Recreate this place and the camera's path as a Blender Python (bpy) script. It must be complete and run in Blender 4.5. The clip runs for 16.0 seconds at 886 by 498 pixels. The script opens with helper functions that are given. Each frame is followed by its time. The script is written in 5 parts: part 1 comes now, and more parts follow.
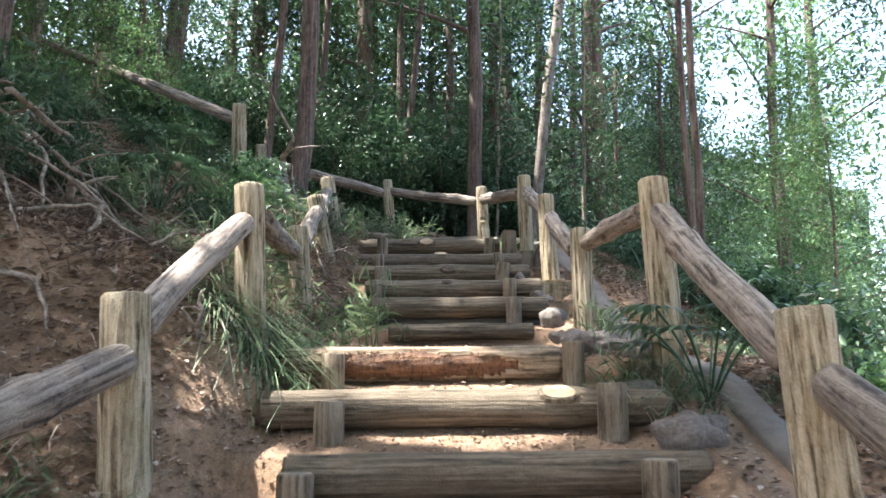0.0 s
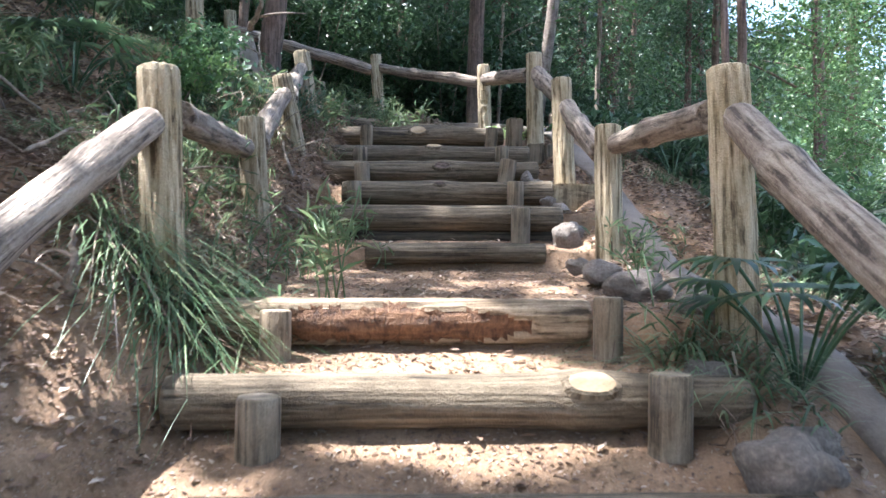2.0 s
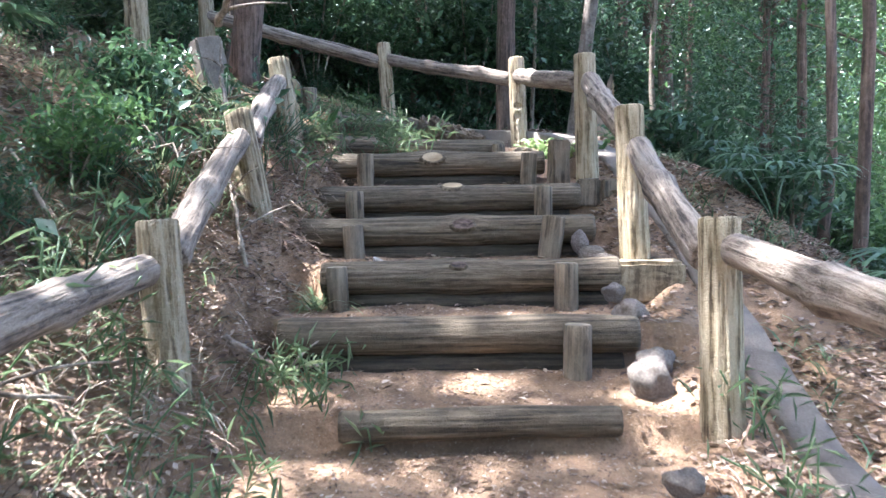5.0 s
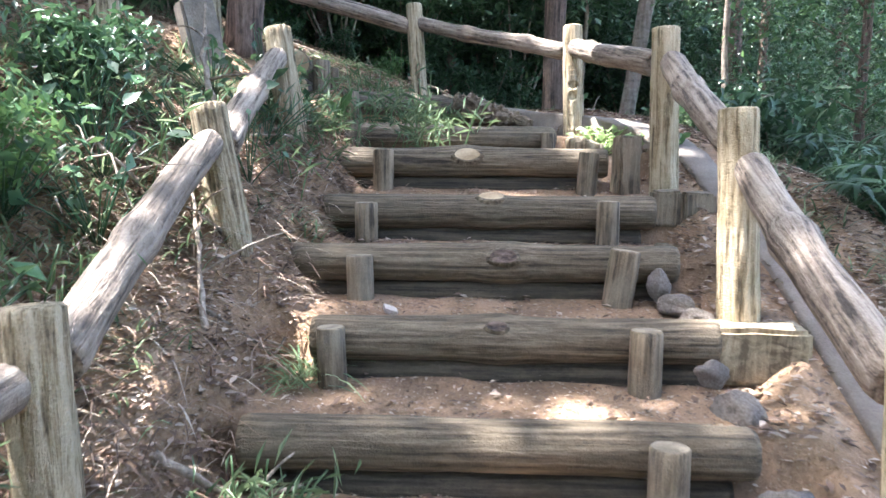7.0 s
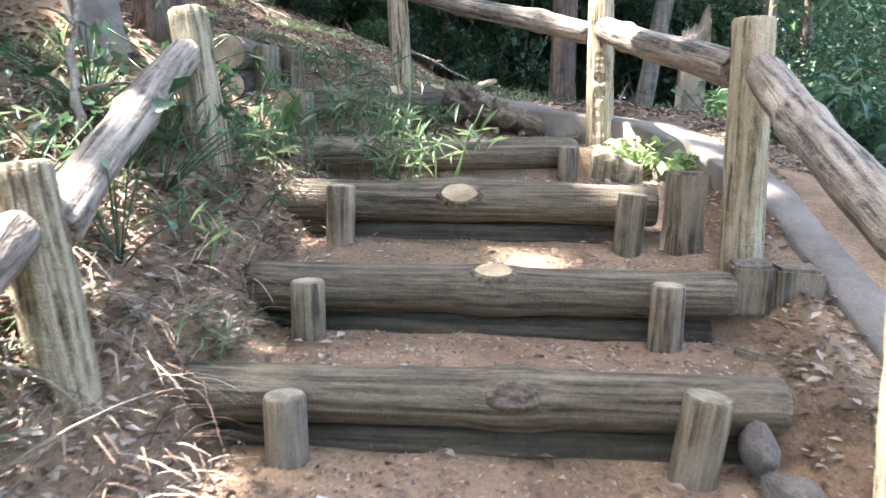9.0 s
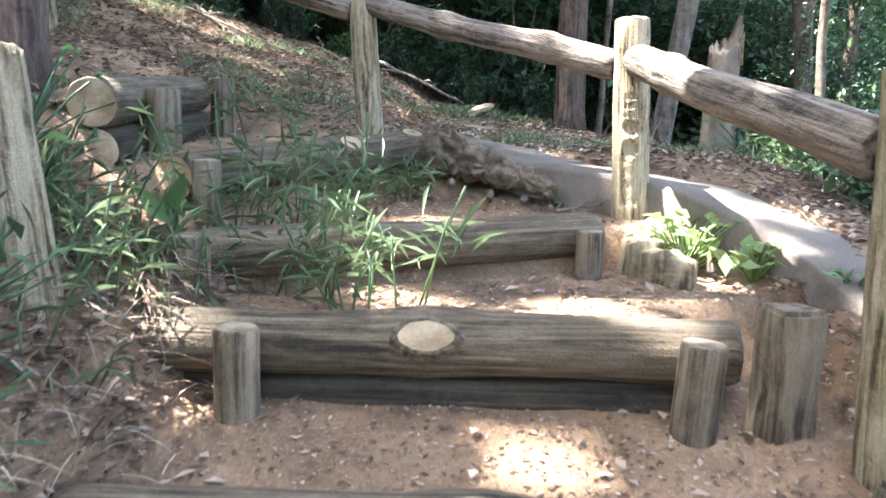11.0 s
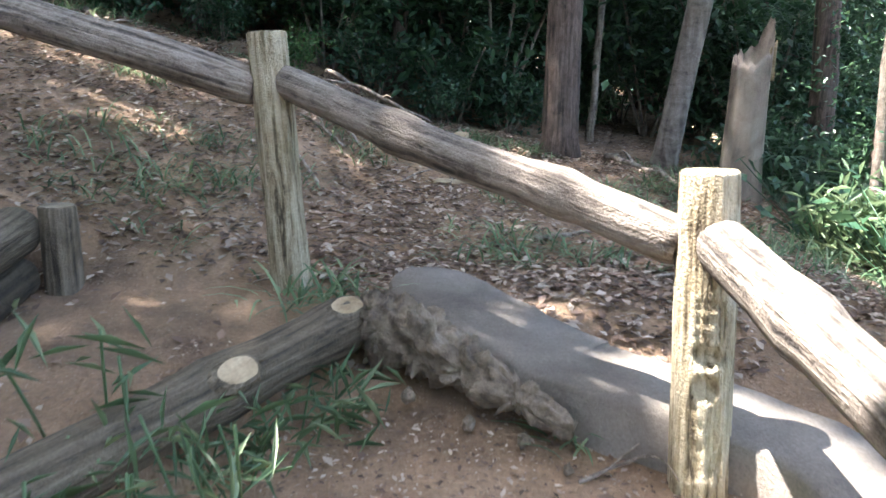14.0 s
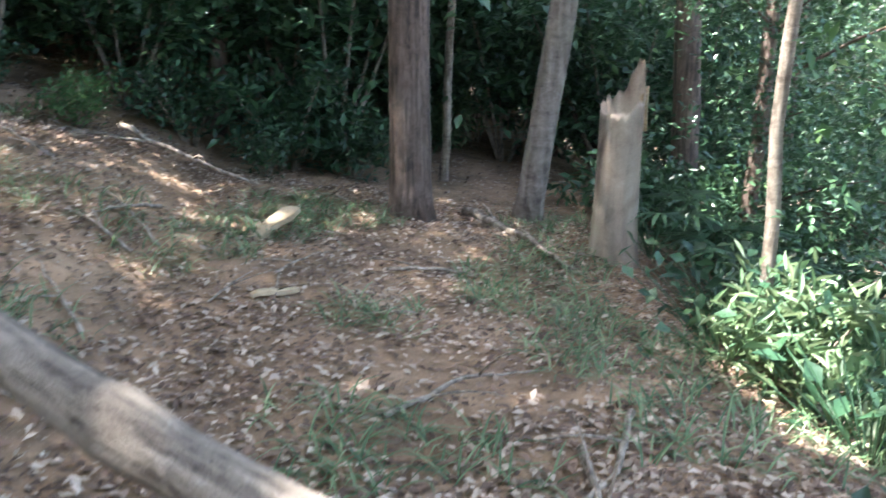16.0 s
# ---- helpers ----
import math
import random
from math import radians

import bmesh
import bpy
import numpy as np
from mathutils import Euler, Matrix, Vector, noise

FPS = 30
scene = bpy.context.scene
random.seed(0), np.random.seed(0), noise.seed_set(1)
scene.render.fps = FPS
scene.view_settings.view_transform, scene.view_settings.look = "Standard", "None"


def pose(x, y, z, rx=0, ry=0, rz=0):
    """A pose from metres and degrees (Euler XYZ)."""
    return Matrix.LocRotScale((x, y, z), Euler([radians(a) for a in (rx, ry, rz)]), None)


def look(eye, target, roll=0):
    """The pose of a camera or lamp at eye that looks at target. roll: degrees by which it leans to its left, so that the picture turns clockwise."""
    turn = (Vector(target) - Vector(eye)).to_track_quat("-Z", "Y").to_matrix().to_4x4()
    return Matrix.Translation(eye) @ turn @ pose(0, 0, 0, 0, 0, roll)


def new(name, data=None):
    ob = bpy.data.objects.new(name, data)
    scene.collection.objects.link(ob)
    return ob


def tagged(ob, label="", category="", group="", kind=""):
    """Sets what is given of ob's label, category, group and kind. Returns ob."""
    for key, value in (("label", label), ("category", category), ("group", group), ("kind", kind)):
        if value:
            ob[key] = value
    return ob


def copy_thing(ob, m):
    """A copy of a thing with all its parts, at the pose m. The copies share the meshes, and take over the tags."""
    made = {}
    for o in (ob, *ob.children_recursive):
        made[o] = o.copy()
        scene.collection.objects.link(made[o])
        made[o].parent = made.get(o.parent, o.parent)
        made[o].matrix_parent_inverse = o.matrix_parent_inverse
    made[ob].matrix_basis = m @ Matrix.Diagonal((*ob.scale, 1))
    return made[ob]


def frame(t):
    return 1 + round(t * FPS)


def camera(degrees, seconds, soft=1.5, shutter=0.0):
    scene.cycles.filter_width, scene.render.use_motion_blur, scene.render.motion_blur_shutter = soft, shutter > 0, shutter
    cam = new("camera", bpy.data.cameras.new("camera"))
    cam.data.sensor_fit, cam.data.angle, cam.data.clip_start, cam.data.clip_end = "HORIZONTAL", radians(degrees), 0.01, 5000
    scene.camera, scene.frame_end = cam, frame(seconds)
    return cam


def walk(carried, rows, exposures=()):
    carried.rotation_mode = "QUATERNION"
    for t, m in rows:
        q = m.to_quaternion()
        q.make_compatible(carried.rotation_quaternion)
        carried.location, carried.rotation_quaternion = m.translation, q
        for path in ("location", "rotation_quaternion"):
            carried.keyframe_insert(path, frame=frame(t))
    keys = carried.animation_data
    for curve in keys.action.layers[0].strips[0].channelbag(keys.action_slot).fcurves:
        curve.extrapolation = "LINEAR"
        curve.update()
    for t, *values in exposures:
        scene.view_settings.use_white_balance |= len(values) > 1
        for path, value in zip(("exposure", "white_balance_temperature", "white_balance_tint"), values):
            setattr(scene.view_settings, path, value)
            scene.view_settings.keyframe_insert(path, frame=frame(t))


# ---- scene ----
cam = camera(58.3, 16.0, shutter=0.4)
METRES, EYE, TILT, LEAN, TURN = 9.0, 1.25, 9.0, 0.0, 0.0
ROWS = [
    (0.0, 0.0, 0.0, 0.0, -0.0, 0.0, 0.0),
    (0.5, -0.0033, 0.0284, 0.0067, -0.76, 0.39, -0.01),
    (1.0, -0.0003, 0.0537, 0.006, -1.95, -1.1, -0.24),
    (1.5, 0.0028, 0.0865, 0.008, -0.11, -4.69, -1.22),
    (2.0, 0.0039, 0.1187, 0.0149, -0.1, -8.98, -0.87),
    (2.5, 0.0067, 0.1463, 0.0262, -1.47, -8.91, -0.71),
    (3.0, 0.0122, 0.1739, 0.0352, -0.56, -7.69, -0.6),
    (3.5, 0.0113, 0.2026, 0.0377, 1.88, -10.13, 0.31),
    (4.0, 0.0097, 0.2354, 0.0512, 2.05, -11.54, 0.73),
    (6.5, 0.0119, 0.3935, 0.0781, 2.96, -14.76, -0.3),
    (7.0, 0.0069, 0.4204, 0.0829, 4.92, -15.99, -0.11),
    (7.5, 0.0025, 0.4527, 0.0921, 3.25, -17.84, -0.08),
    (8.0, 0.0037, 0.489, 0.0918, 2.93, -19.66, -0.47),
    (8.5, 0.005, 0.5252, 0.1005, 4.36, -20.24, -0.42),
    (9.0, 0.0003, 0.5638, 0.0964, 4.78, -19.59, -0.63),
    (11.5, 0.0012, 0.7151, 0.107, 4.9, -19.36, -0.35),
    (12.0, 0.0001, 0.7362, 0.1153, 6.3, -20.01, 0.01),
    (12.5, -0.0052, 0.7683, 0.1155, 5.98, -20.89, 0.05),
    (13.0, -0.0093, 0.7981, 0.1261, 4.31, -21.92, -0.18),
    (13.5, -0.0067, 0.8289, 0.1289, 3.49, -22.0, -0.55),
    (14.0, -0.0055, 0.8511, 0.1381, 2.76, -23.56, -0.43),
    (14.5, -0.0077, 0.8826, 0.1371, 2.67, -23.44, -0.13),
    (15.0, -0.0092, 0.9115, 0.1478, 0.48, -24.38, -0.7),
    (15.5, -0.0022, 0.9405, 0.1482, -2.86, -24.12, -1.35),
    (16.0, 0.0076, 0.9683, 0.1619, -7.7, -24.65, -1.66),
]
walk(cam, [(t, pose(0, 0, EYE, TILT, LEAN, TURN) @ pose(METRES * x, METRES * y, METRES * z, 90 + pitch, roll, yaw)) for t, x, y, z, yaw, pitch, roll in ROWS],
     exposures=[(0.0, 2.96, 6100, 11), (3.5, 3.12, 5500, 14), (7.0, 3.67, 5870, 13), (8.0, 3.71, 5970, 12), (9.0, 3.9, 6020, 12), (12.0, 3.88, 6070, 12), (13.5, 3.62, 6020, 11), (14.5, 3.54, 5970, 11), (16.0, 3.73, 5970, 9)])

# ---- light: a hazy summer sun through the canopy, and the sky ----
SUN = Vector((-0.43, 0.04, 1.0)).normalized()
world = bpy.data.worlds.new("sky")
scene.world = world
world.use_nodes = True
wn = world.node_tree.nodes
sky = wn.new("ShaderNodeTexSky")
sky.sky_type = "NISHITA"
sky.sun_disc = False
sky.sun_elevation = math.asin(SUN.z)
sky.sun_rotation = math.atan2(SUN.x, SUN.y)
sky.air_density, sky.dust_density, sky.ozone_density = 1.0, 4.0, 0.8
world.node_tree.links.new(sky.outputs[0], wn["Background"].inputs[0])
wn["Background"].inputs[1].default_value = 0.135
sun = new("sun", bpy.data.lights.new("sun", "SUN"))
sun.data.energy, sun.data.angle, sun.data.color = 3.4, radians(0.6), (1.0, 0.95, 0.86)
sun.matrix_world = look(SUN * 50, (0, 0, 0))

# ---- materials ----
def material(name):
    m = bpy.data.materials.new(name)
    m.use_nodes = True
    nt = m.node_tree
    return m, nt, nt.nodes["Principled BSDF"]


def node(nt, kind, **values):
    n = nt.nodes.new(kind)
    for key, value in values.items():
        n.inputs[key.replace("_", " ")].default_value = value
    return n


def coords(nt, scale, space="Object"):
    tc = nt.nodes.new("ShaderNodeTexCoord")
    mp = node(nt, "ShaderNodeMapping", Scale=scale)
    nt.links.new(tc.outputs[space], mp.inputs[0])
    return mp.outputs[0]


def ramp(nt, source, stops):
    r = nt.nodes.new("ShaderNodeValToRGB")
    el = r.color_ramp.elements
    while len(el) < len(stops):
        el.new(0.5)
    for e, (p, c) in zip(el, stops):
        e.position, e.color = p, (*c, 1)
    nt.links.new(source, r.inputs[0])
    return r.outputs[0]


def mix(nt, fac, a, b, mode="MIX"):
    n = nt.nodes.new("ShaderNodeMix")
    n.data_type, n.blend_type = "RGBA", mode
    for slot, v in ((0, fac), (6, a), (7, b)):
        if isinstance(v, (int, float)):
            n.inputs[slot].default_value = v
        elif isinstance(v, tuple):
            n.inputs[slot].default_value = (*v, 1)
        else:
            nt.links.new(v, n.inputs[slot])
    return n.outputs[2]


def bump(nt, bsdf, height, strength, distance):
    b = node(nt, "ShaderNodeBump", Strength=strength, Distance=distance)
    nt.links.new(height, b.inputs["Height"])
    nt.links.new(b.outputs[0], bsdf.inputs["Normal"])


def bark(name, dark, mid, light, grain=30.0, along=1.6, rough=0.85, depth=0.012, patch=(0.3, 0.26, 0.2), contrast=0.5, broken=0.4, middle=0.5):
    """Grooved wood that runs along the object's z."""
    m, nt, bsdf = material(name)
    info = nt.nodes.new("ShaderNodeObjectInfo")
    tc = nt.nodes.new("ShaderNodeTexCoord")
    shift = nt.nodes.new("ShaderNodeVectorMath")
    shift.operation = "MULTIPLY_ADD"
    comb = nt.nodes.new("ShaderNodeCombineXYZ")
    for i in range(3):
        nt.links.new(info.outputs["Random"], comb.inputs[i])
    shift.inputs[1].default_value = (7, 5, 9)
    nt.links.new(comb.outputs[0], shift.inputs[0])
    nt.links.new(tc.outputs["Object"], shift.inputs[2])
    mp = node(nt, "ShaderNodeMapping", Scale=(grain, grain, along))
    nt.links.new(shift.outputs[0], mp.inputs[0])
    groove = node(nt, "ShaderNodeTexNoise", Scale=1.0, Detail=4.0, Roughness=0.55, Distortion=0.4)
    nt.links.new(mp.outputs[0], groove.inputs[0])
    mp2 = node(nt, "ShaderNodeMapping", Scale=(grain * 0.7, grain * 0.7, along * 7))
    nt.links.new(shift.outputs[0], mp2.inputs[0])
    cross = node(nt, "ShaderNodeTexNoise", Scale=1.0, Detail=5.0, Roughness=0.65, Distortion=0.8)
    nt.links.new(mp2.outputs[0], cross.inputs[0])
    both = nt.nodes.new("ShaderNodeMix")
    both.inputs[0].default_value = broken
    nt.links.new(groove.outputs[0], both.inputs[2])
    nt.links.new(cross.outputs[0], both.inputs[3])
    col = ramp(nt, both.outputs[0], [(middle - contrast * 0.2, dark), (middle, mid), (middle + contrast * 0.24, light)])
    blot = node(nt, "ShaderNodeTexNoise", Scale=5.0, Detail=5.0)
    nt.links.new(shift.outputs[0], blot.inputs[0])
    fac = ramp(nt, blot.outputs[0], [(0.45, (0, 0, 0)), (0.75, (0.75, 0.75, 0.75))])
    col = mix(nt, fac, col, mix(nt, 0.6, col, patch))
    fine = node(nt, "ShaderNodeTexNoise", Scale=160.0, Detail=3.0)
    nt.links.new(shift.outputs[0], fine.inputs[0])
    col = mix(nt, 0.35, col, fine.outputs[0], "OVERLAY")
    hs = node(nt, "ShaderNodeHueSaturation")
    vary = node(nt, "ShaderNodeMapRange", To_Min=0.82, To_Max=1.15)
    nt.links.new(info.outputs["Random"], vary.inputs[0])
    nt.links.new(vary.outputs[0], hs.inputs["Value"])
    nt.links.new(col, hs.inputs["Color"])
    nt.links.new(hs.outputs[0], bsdf.inputs["Base Color"])
    bsdf.inputs["Roughness"].default_value = rough
    add = nt.nodes.new("ShaderNodeMath")
    add.operation = "MULTIPLY_ADD"
    add.inputs[1].default_value = 0.25
    nt.links.new(fine.outputs[0], add.inputs[0])
    nt.links.new(both.outputs[0], add.inputs[2])
    bump(nt, bsdf, add.outputs[0], 0.9, depth)
    return m


def speckled(name, stops, scale=3.0, fine=60.0, rough=0.95, depth=0.01, tint=(0.3, 0.2, 0.12)):
    """Soil, stone and concrete: blotches, grain and fine relief."""
    m, nt, bsdf = material(name)
    c = coords(nt, (1, 1, 1))
    big = node(nt, "ShaderNodeTexNoise", Scale=scale, Detail=8.0, Roughness=0.65)
    small = node(nt, "ShaderNodeTexNoise", Scale=fine, Detail=4.0, Roughness=0.7)
    nt.links.new(c, big.inputs[0])
    nt.links.new(c, small.inputs[0])
    col = ramp(nt, big.outputs[0], stops)
    col = mix(nt, 0.55, col, small.outputs[0], "OVERLAY")
    vor = node(nt, "ShaderNodeTexVoronoi", Scale=fine * 0.9)
    nt.links.new(c, vor.inputs[0])
    spots = ramp(nt, vor.outputs["Distance"], [(0.12, (1, 1, 1)), (0.2, (0, 0, 0))])
    col = mix(nt, mix(nt, 0.5, (0, 0, 0), spots), col, tint)
    nt.links.new(col, bsdf.inputs["Base Color"])
    bsdf.inputs["Roughness"].default_value = rough
    add = nt.nodes.new("ShaderNodeMath")
    nt.links.new(big.outputs[0], add.inputs[0])
    nt.links.new(small.outputs[0], add.inputs[1])
    bump(nt, bsdf, add.outputs[0], 0.8, depth)
    return m


def leafy(name, dark, mid, light, rough=0.45, clear=0.35, half=0.55):
    """Leaves: each one its own green, with some light through it."""
    m, nt, bsdf = material(name)
    geo = nt.nodes.new("ShaderNodeNewGeometry")
    col = ramp(nt, geo.outputs["Random Per Island"], [(0.0, dark), (half, mid), (1.0, light)])
    n = node(nt, "ShaderNodeTexNoise", Scale=0.8, Detail=3.0)
    nt.links.new(coords(nt, (1, 1, 1)), n.inputs[0])
    col = mix(nt, 0.45, col, n.outputs[0], "OVERLAY")
    nt.links.new(col, bsdf.inputs["Base Color"])
    bsdf.inputs["Roughness"].default_value = rough
    tr = nt.nodes.new("ShaderNodeBsdfTranslucent")
    nt.links.new(mix(nt, 0.5, col, light), tr.inputs[0])
    mx = nt.nodes.new("ShaderNodeMixShader")
    mx.inputs[0].default_value = clear
    nt.links.new(bsdf.outputs[0], mx.inputs[1])
    nt.links.new(tr.outputs[0], mx.inputs[2])
    nt.links.new(mx.outputs[0], nt.nodes["Material Output"].inputs[0])
    return m


POST = bark("fence_post_wood", (0.07, 0.048, 0.026), (0.3, 0.23, 0.138), (0.48, 0.395, 0.27), grain=46, along=3.4, patch=(0.27, 0.215, 0.115), contrast=0.42, depth=0.035, broken=0.22, middle=0.46)
RAIL = bark("fence_rail_wood", (0.045, 0.034, 0.027), (0.2, 0.155, 0.12), (0.34, 0.28, 0.225), grain=48, along=3.2, patch=(0.17, 0.13, 0.1), depth=0.024, broken=0.3, contrast=0.45, middle=0.47)
LOG = bark("step_log_wood", (0.026, 0.018, 0.010), (0.105, 0.078, 0.048), (0.2, 0.156, 0.105), grain=62, along=2.6, patch=(0.1, 0.08, 0.05), depth=0.016, broken=0.3, contrast=0.62, middle=0.48)
WORN = bark("worn_log_wood", (0.05, 0.033, 0.018), (0.22, 0.16, 0.1), (0.4, 0.31, 0.21), grain=46, along=2.2, patch=(0.16, 0.1, 0.055), depth=0.014, broken=0.28, contrast=0.5, middle=0.47)
ROT = bark("rotten_red_wood", (0.045, 0.022, 0.012), (0.14, 0.068, 0.034), (0.25, 0.135, 0.07), grain=34, along=6, depth=0.03, broken=0.5, patch=(0.12, 0.055, 0.025))
# LOG made darker: damp wood, with the shade below the step logs coloured in
DAMP_SHADED = bark("damp_shaded_log_wood", (0.014, 0.010, 0.006), (0.048, 0.035, 0.021), (0.09, 0.068, 0.044), grain=50, along=2.4, patch=(0.05, 0.04, 0.02), depth=0.016, broken=0.3)
STAKE = bark("stake_wood", (0.04, 0.028, 0.017), (0.13, 0.096, 0.06), (0.22, 0.168, 0.112), grain=44, along=2.6, broken=0.25, contrast=0.5, middle=0.48)
STAKE_TOP = bark("stake_end_grain", (0.13, 0.1, 0.065), (0.25, 0.2, 0.14), (0.36, 0.3, 0.22), grain=14, along=14, depth=0.004)
TIMBER = bark("squared_timber_wood", (0.08, 0.058, 0.034), (0.24, 0.185, 0.115), (0.38, 0.31, 0.21), grain=26, along=4, depth=0.008, patch=(0.16, 0.12, 0.07))
SAWN = bark("sawn_wood", (0.24, 0.165, 0.09), (0.4, 0.29, 0.175), (0.5, 0.39, 0.25), grain=10, along=10, depth=0.003)
TRUNK = bark("cedar_bark", (0.04, 0.026, 0.02), (0.125, 0.082, 0.062), (0.21, 0.15, 0.12), grain=34, along=2.0, depth=0.02, patch=(0.16, 0.12, 0.095), broken=0.4)
PALE = bark("pale_bark", (0.22, 0.18, 0.155), (0.42, 0.36, 0.32), (0.58, 0.52, 0.47), grain=10, along=3.0, depth=0.006)
GREY = bark("grey_brown_bark", (0.085, 0.064, 0.052), (0.185, 0.148, 0.124), (0.3, 0.255, 0.22), grain=14, along=3.0, depth=0.008)
TWIG = bark("dead_wood", (0.09, 0.066, 0.048), (0.22, 0.17, 0.13), (0.38, 0.31, 0.25), grain=30, along=6)
SOIL = speckled("trodden_soil", [(0.3, (0.12, 0.076, 0.046)), (0.48, (0.25, 0.158, 0.094)), (0.62, (0.35, 0.228, 0.142)), (0.75, (0.45, 0.315, 0.21))], scale=2.2, fine=70, depth=0.02, tint=(0.42, 0.34, 0.26))
STONE = speckled("stone", [(0.3, (0.11, 0.09, 0.078)), (0.55, (0.22, 0.185, 0.155)), (0.75, (0.34, 0.29, 0.24))], scale=7, fine=90, depth=0.008, tint=(0.2, 0.17, 0.14))
CONCRETE = speckled("old_concrete", [(0.3, (0.11, 0.089, 0.072)), (0.5, (0.175, 0.145, 0.119)), (0.72, (0.235, 0.2, 0.167))], scale=4, fine=120, depth=0.006, tint=(0.2, 0.18, 0.16))
RUBBLE = speckled("crumbling_concrete", [(0.3, (0.07, 0.05, 0.034)), (0.5, (0.2, 0.152, 0.108)), (0.72, (0.36, 0.29, 0.22))], scale=14, fine=60, depth=0.02, tint=(0.12, 0.09, 0.07))
LEAF = leafy("evergreen_leaf", (0.016, 0.042, 0.022), (0.04, 0.094, 0.045), (0.105, 0.185, 0.085), rough=0.36, clear=0.26)
LEAF2 = leafy("sunny_leaf", (0.04, 0.1, 0.035), (0.085, 0.175, 0.06), (0.18, 0.29, 0.11), clear=0.38)
BLADE = leafy("bamboo_grass_leaf", (0.045, 0.09, 0.042), (0.1, 0.17, 0.075), (0.27, 0.33, 0.18), clear=0.35)
# leaf green lightened to carry the sunlight on the plants by the stump
SUN_TINTED_LEAF = leafy("sun_tinted_leaf", (0.14, 0.24, 0.07), (0.26, 0.38, 0.14), (0.42, 0.5, 0.25), clear=0.4)
DRY = leafy("dry_leaf", (0.07, 0.04, 0.026), (0.2, 0.125, 0.085), (0.52, 0.42, 0.33), rough=0.75, clear=0.1, half=0.55)

# ---- mesh helpers ----
rng = np.random.default_rng(7)


def mesh(name, verts, faces, mats, index=None, smooth=True):
    me = bpy.data.meshes.new(name)
    me.from_pydata([tuple(v) for v in verts], [], faces)
    for m in (mats if isinstance(mats, (list, tuple)) else [mats]):
        me.materials.append(m)
    if index is not None:
        me.polygons.foreach_set("material_index", index)
    me.polygons.foreach_set("use_smooth", [smooth] * len(me.polygons))
    me.update()
    return me


def part(name, me, parent=None, label="", m=None):
    ob = new(name, me)
    if parent is not None:
        ob.parent = parent
    if m is not None:
        ob.matrix_basis = m
    if label:
        tagged(ob, label)
    return ob


def thing(name, label, category, at=(0, 0, 0), group="", kind=""):
    ob = new(name)
    ob.empty_display_size = 0.1
    ob.location = at
    return tagged(ob, label, category, group, kind)


def tube(points, radii, seg=16, lump=0.06, seed=0, cap=True, step=None, round_end=0.0, flute=0.0):
    """A lumpy, slightly uneven stem through the points. Returns verts, faces and which faces are end caps."""
    P = [Vector(p) for p in points]
    R = list(radii) if isinstance(radii, (list, tuple)) else [radii] * len(P)
    if step:
        Q, T = [], []
        for i in range(len(P) - 1):
            n = max(1, int((P[i + 1] - P[i]).length / step))
            for k in range(n):
                Q.append(P[i].lerp(P[i + 1], k / n))
                T.append(R[i] + (R[i + 1] - R[i]) * k / n)
        Q.append(P[-1])
        T.append(R[-1])
        P, R = Q, T
    if round_end and len(P) > 2:
        a, b = (P[1] - P[0]).normalized(), (P[-2] - P[-1]).normalized()
        r0, r1 = R[0], R[-1]
        P = [P[0], P[0] + a * round_end * r0] + P[1:-1] + [P[-1] + b * round_end * r1, P[-1]]
        R = [r0 * 0.9, r0] + R[1:-1] + [r1, r1 * 0.9]
    verts, faces, caps = [], [], []
    side = None
    for i, p in enumerate(P):
        d = (P[min(i + 1, len(P) - 1)] - P[max(i - 1, 0)]).normalized()
        if side is None:
            side = d.orthogonal().normalized()
        side = (side - d * side.dot(d)).normalized()
        up = d.cross(side)
        for k in range(seg):
            a = 2 * math.pi * k / seg
            v = side * math.cos(a) + up * math.sin(a)
            n = noise.noise(v * 1.3 + p * 4 + Vector((seed * 3.7, 0, 0))) * lump
            n += noise.noise(v * 4 + p * 1.6 + Vector((0, seed * 2.1, 0))) * lump * 0.5
            if flute:
                far = (p - P[0]).length
                n += 0.5 * flute * noise.noise(Vector((math.cos(a) * 6, math.sin(a) * 6, far * 2.4 + seed)))
                n -= 0.9 * flute * max(0.0, 1 - abs(noise.noise(Vector((math.cos(a) * 4, math.sin(a) * 4, far * 2.0 - seed)))) / 0.13)
            verts.append(p + v * R[i] * (1 + n))
    for i in range(len(P) - 1):
        for k in range(seg):
            a, b = i * seg + k, i * seg + (k + 1) % seg
            faces.append((a, b, b + seg, a + seg))
    caps = [0] * len(faces)
    if cap:
        faces.append(tuple(range(seg))[::-1])
        faces.append(tuple(range((len(P) - 1) * seg, len(P) * seg)))
        caps += [1, 1]
    return verts, faces, caps


def aim(a, b):
    """A pose at a whose z runs to b."""
    a, b = Vector(a), Vector(b)
    return Matrix.Translation(a) @ (b - a).to_track_quat("Z", "Y").to_matrix().to_4x4()


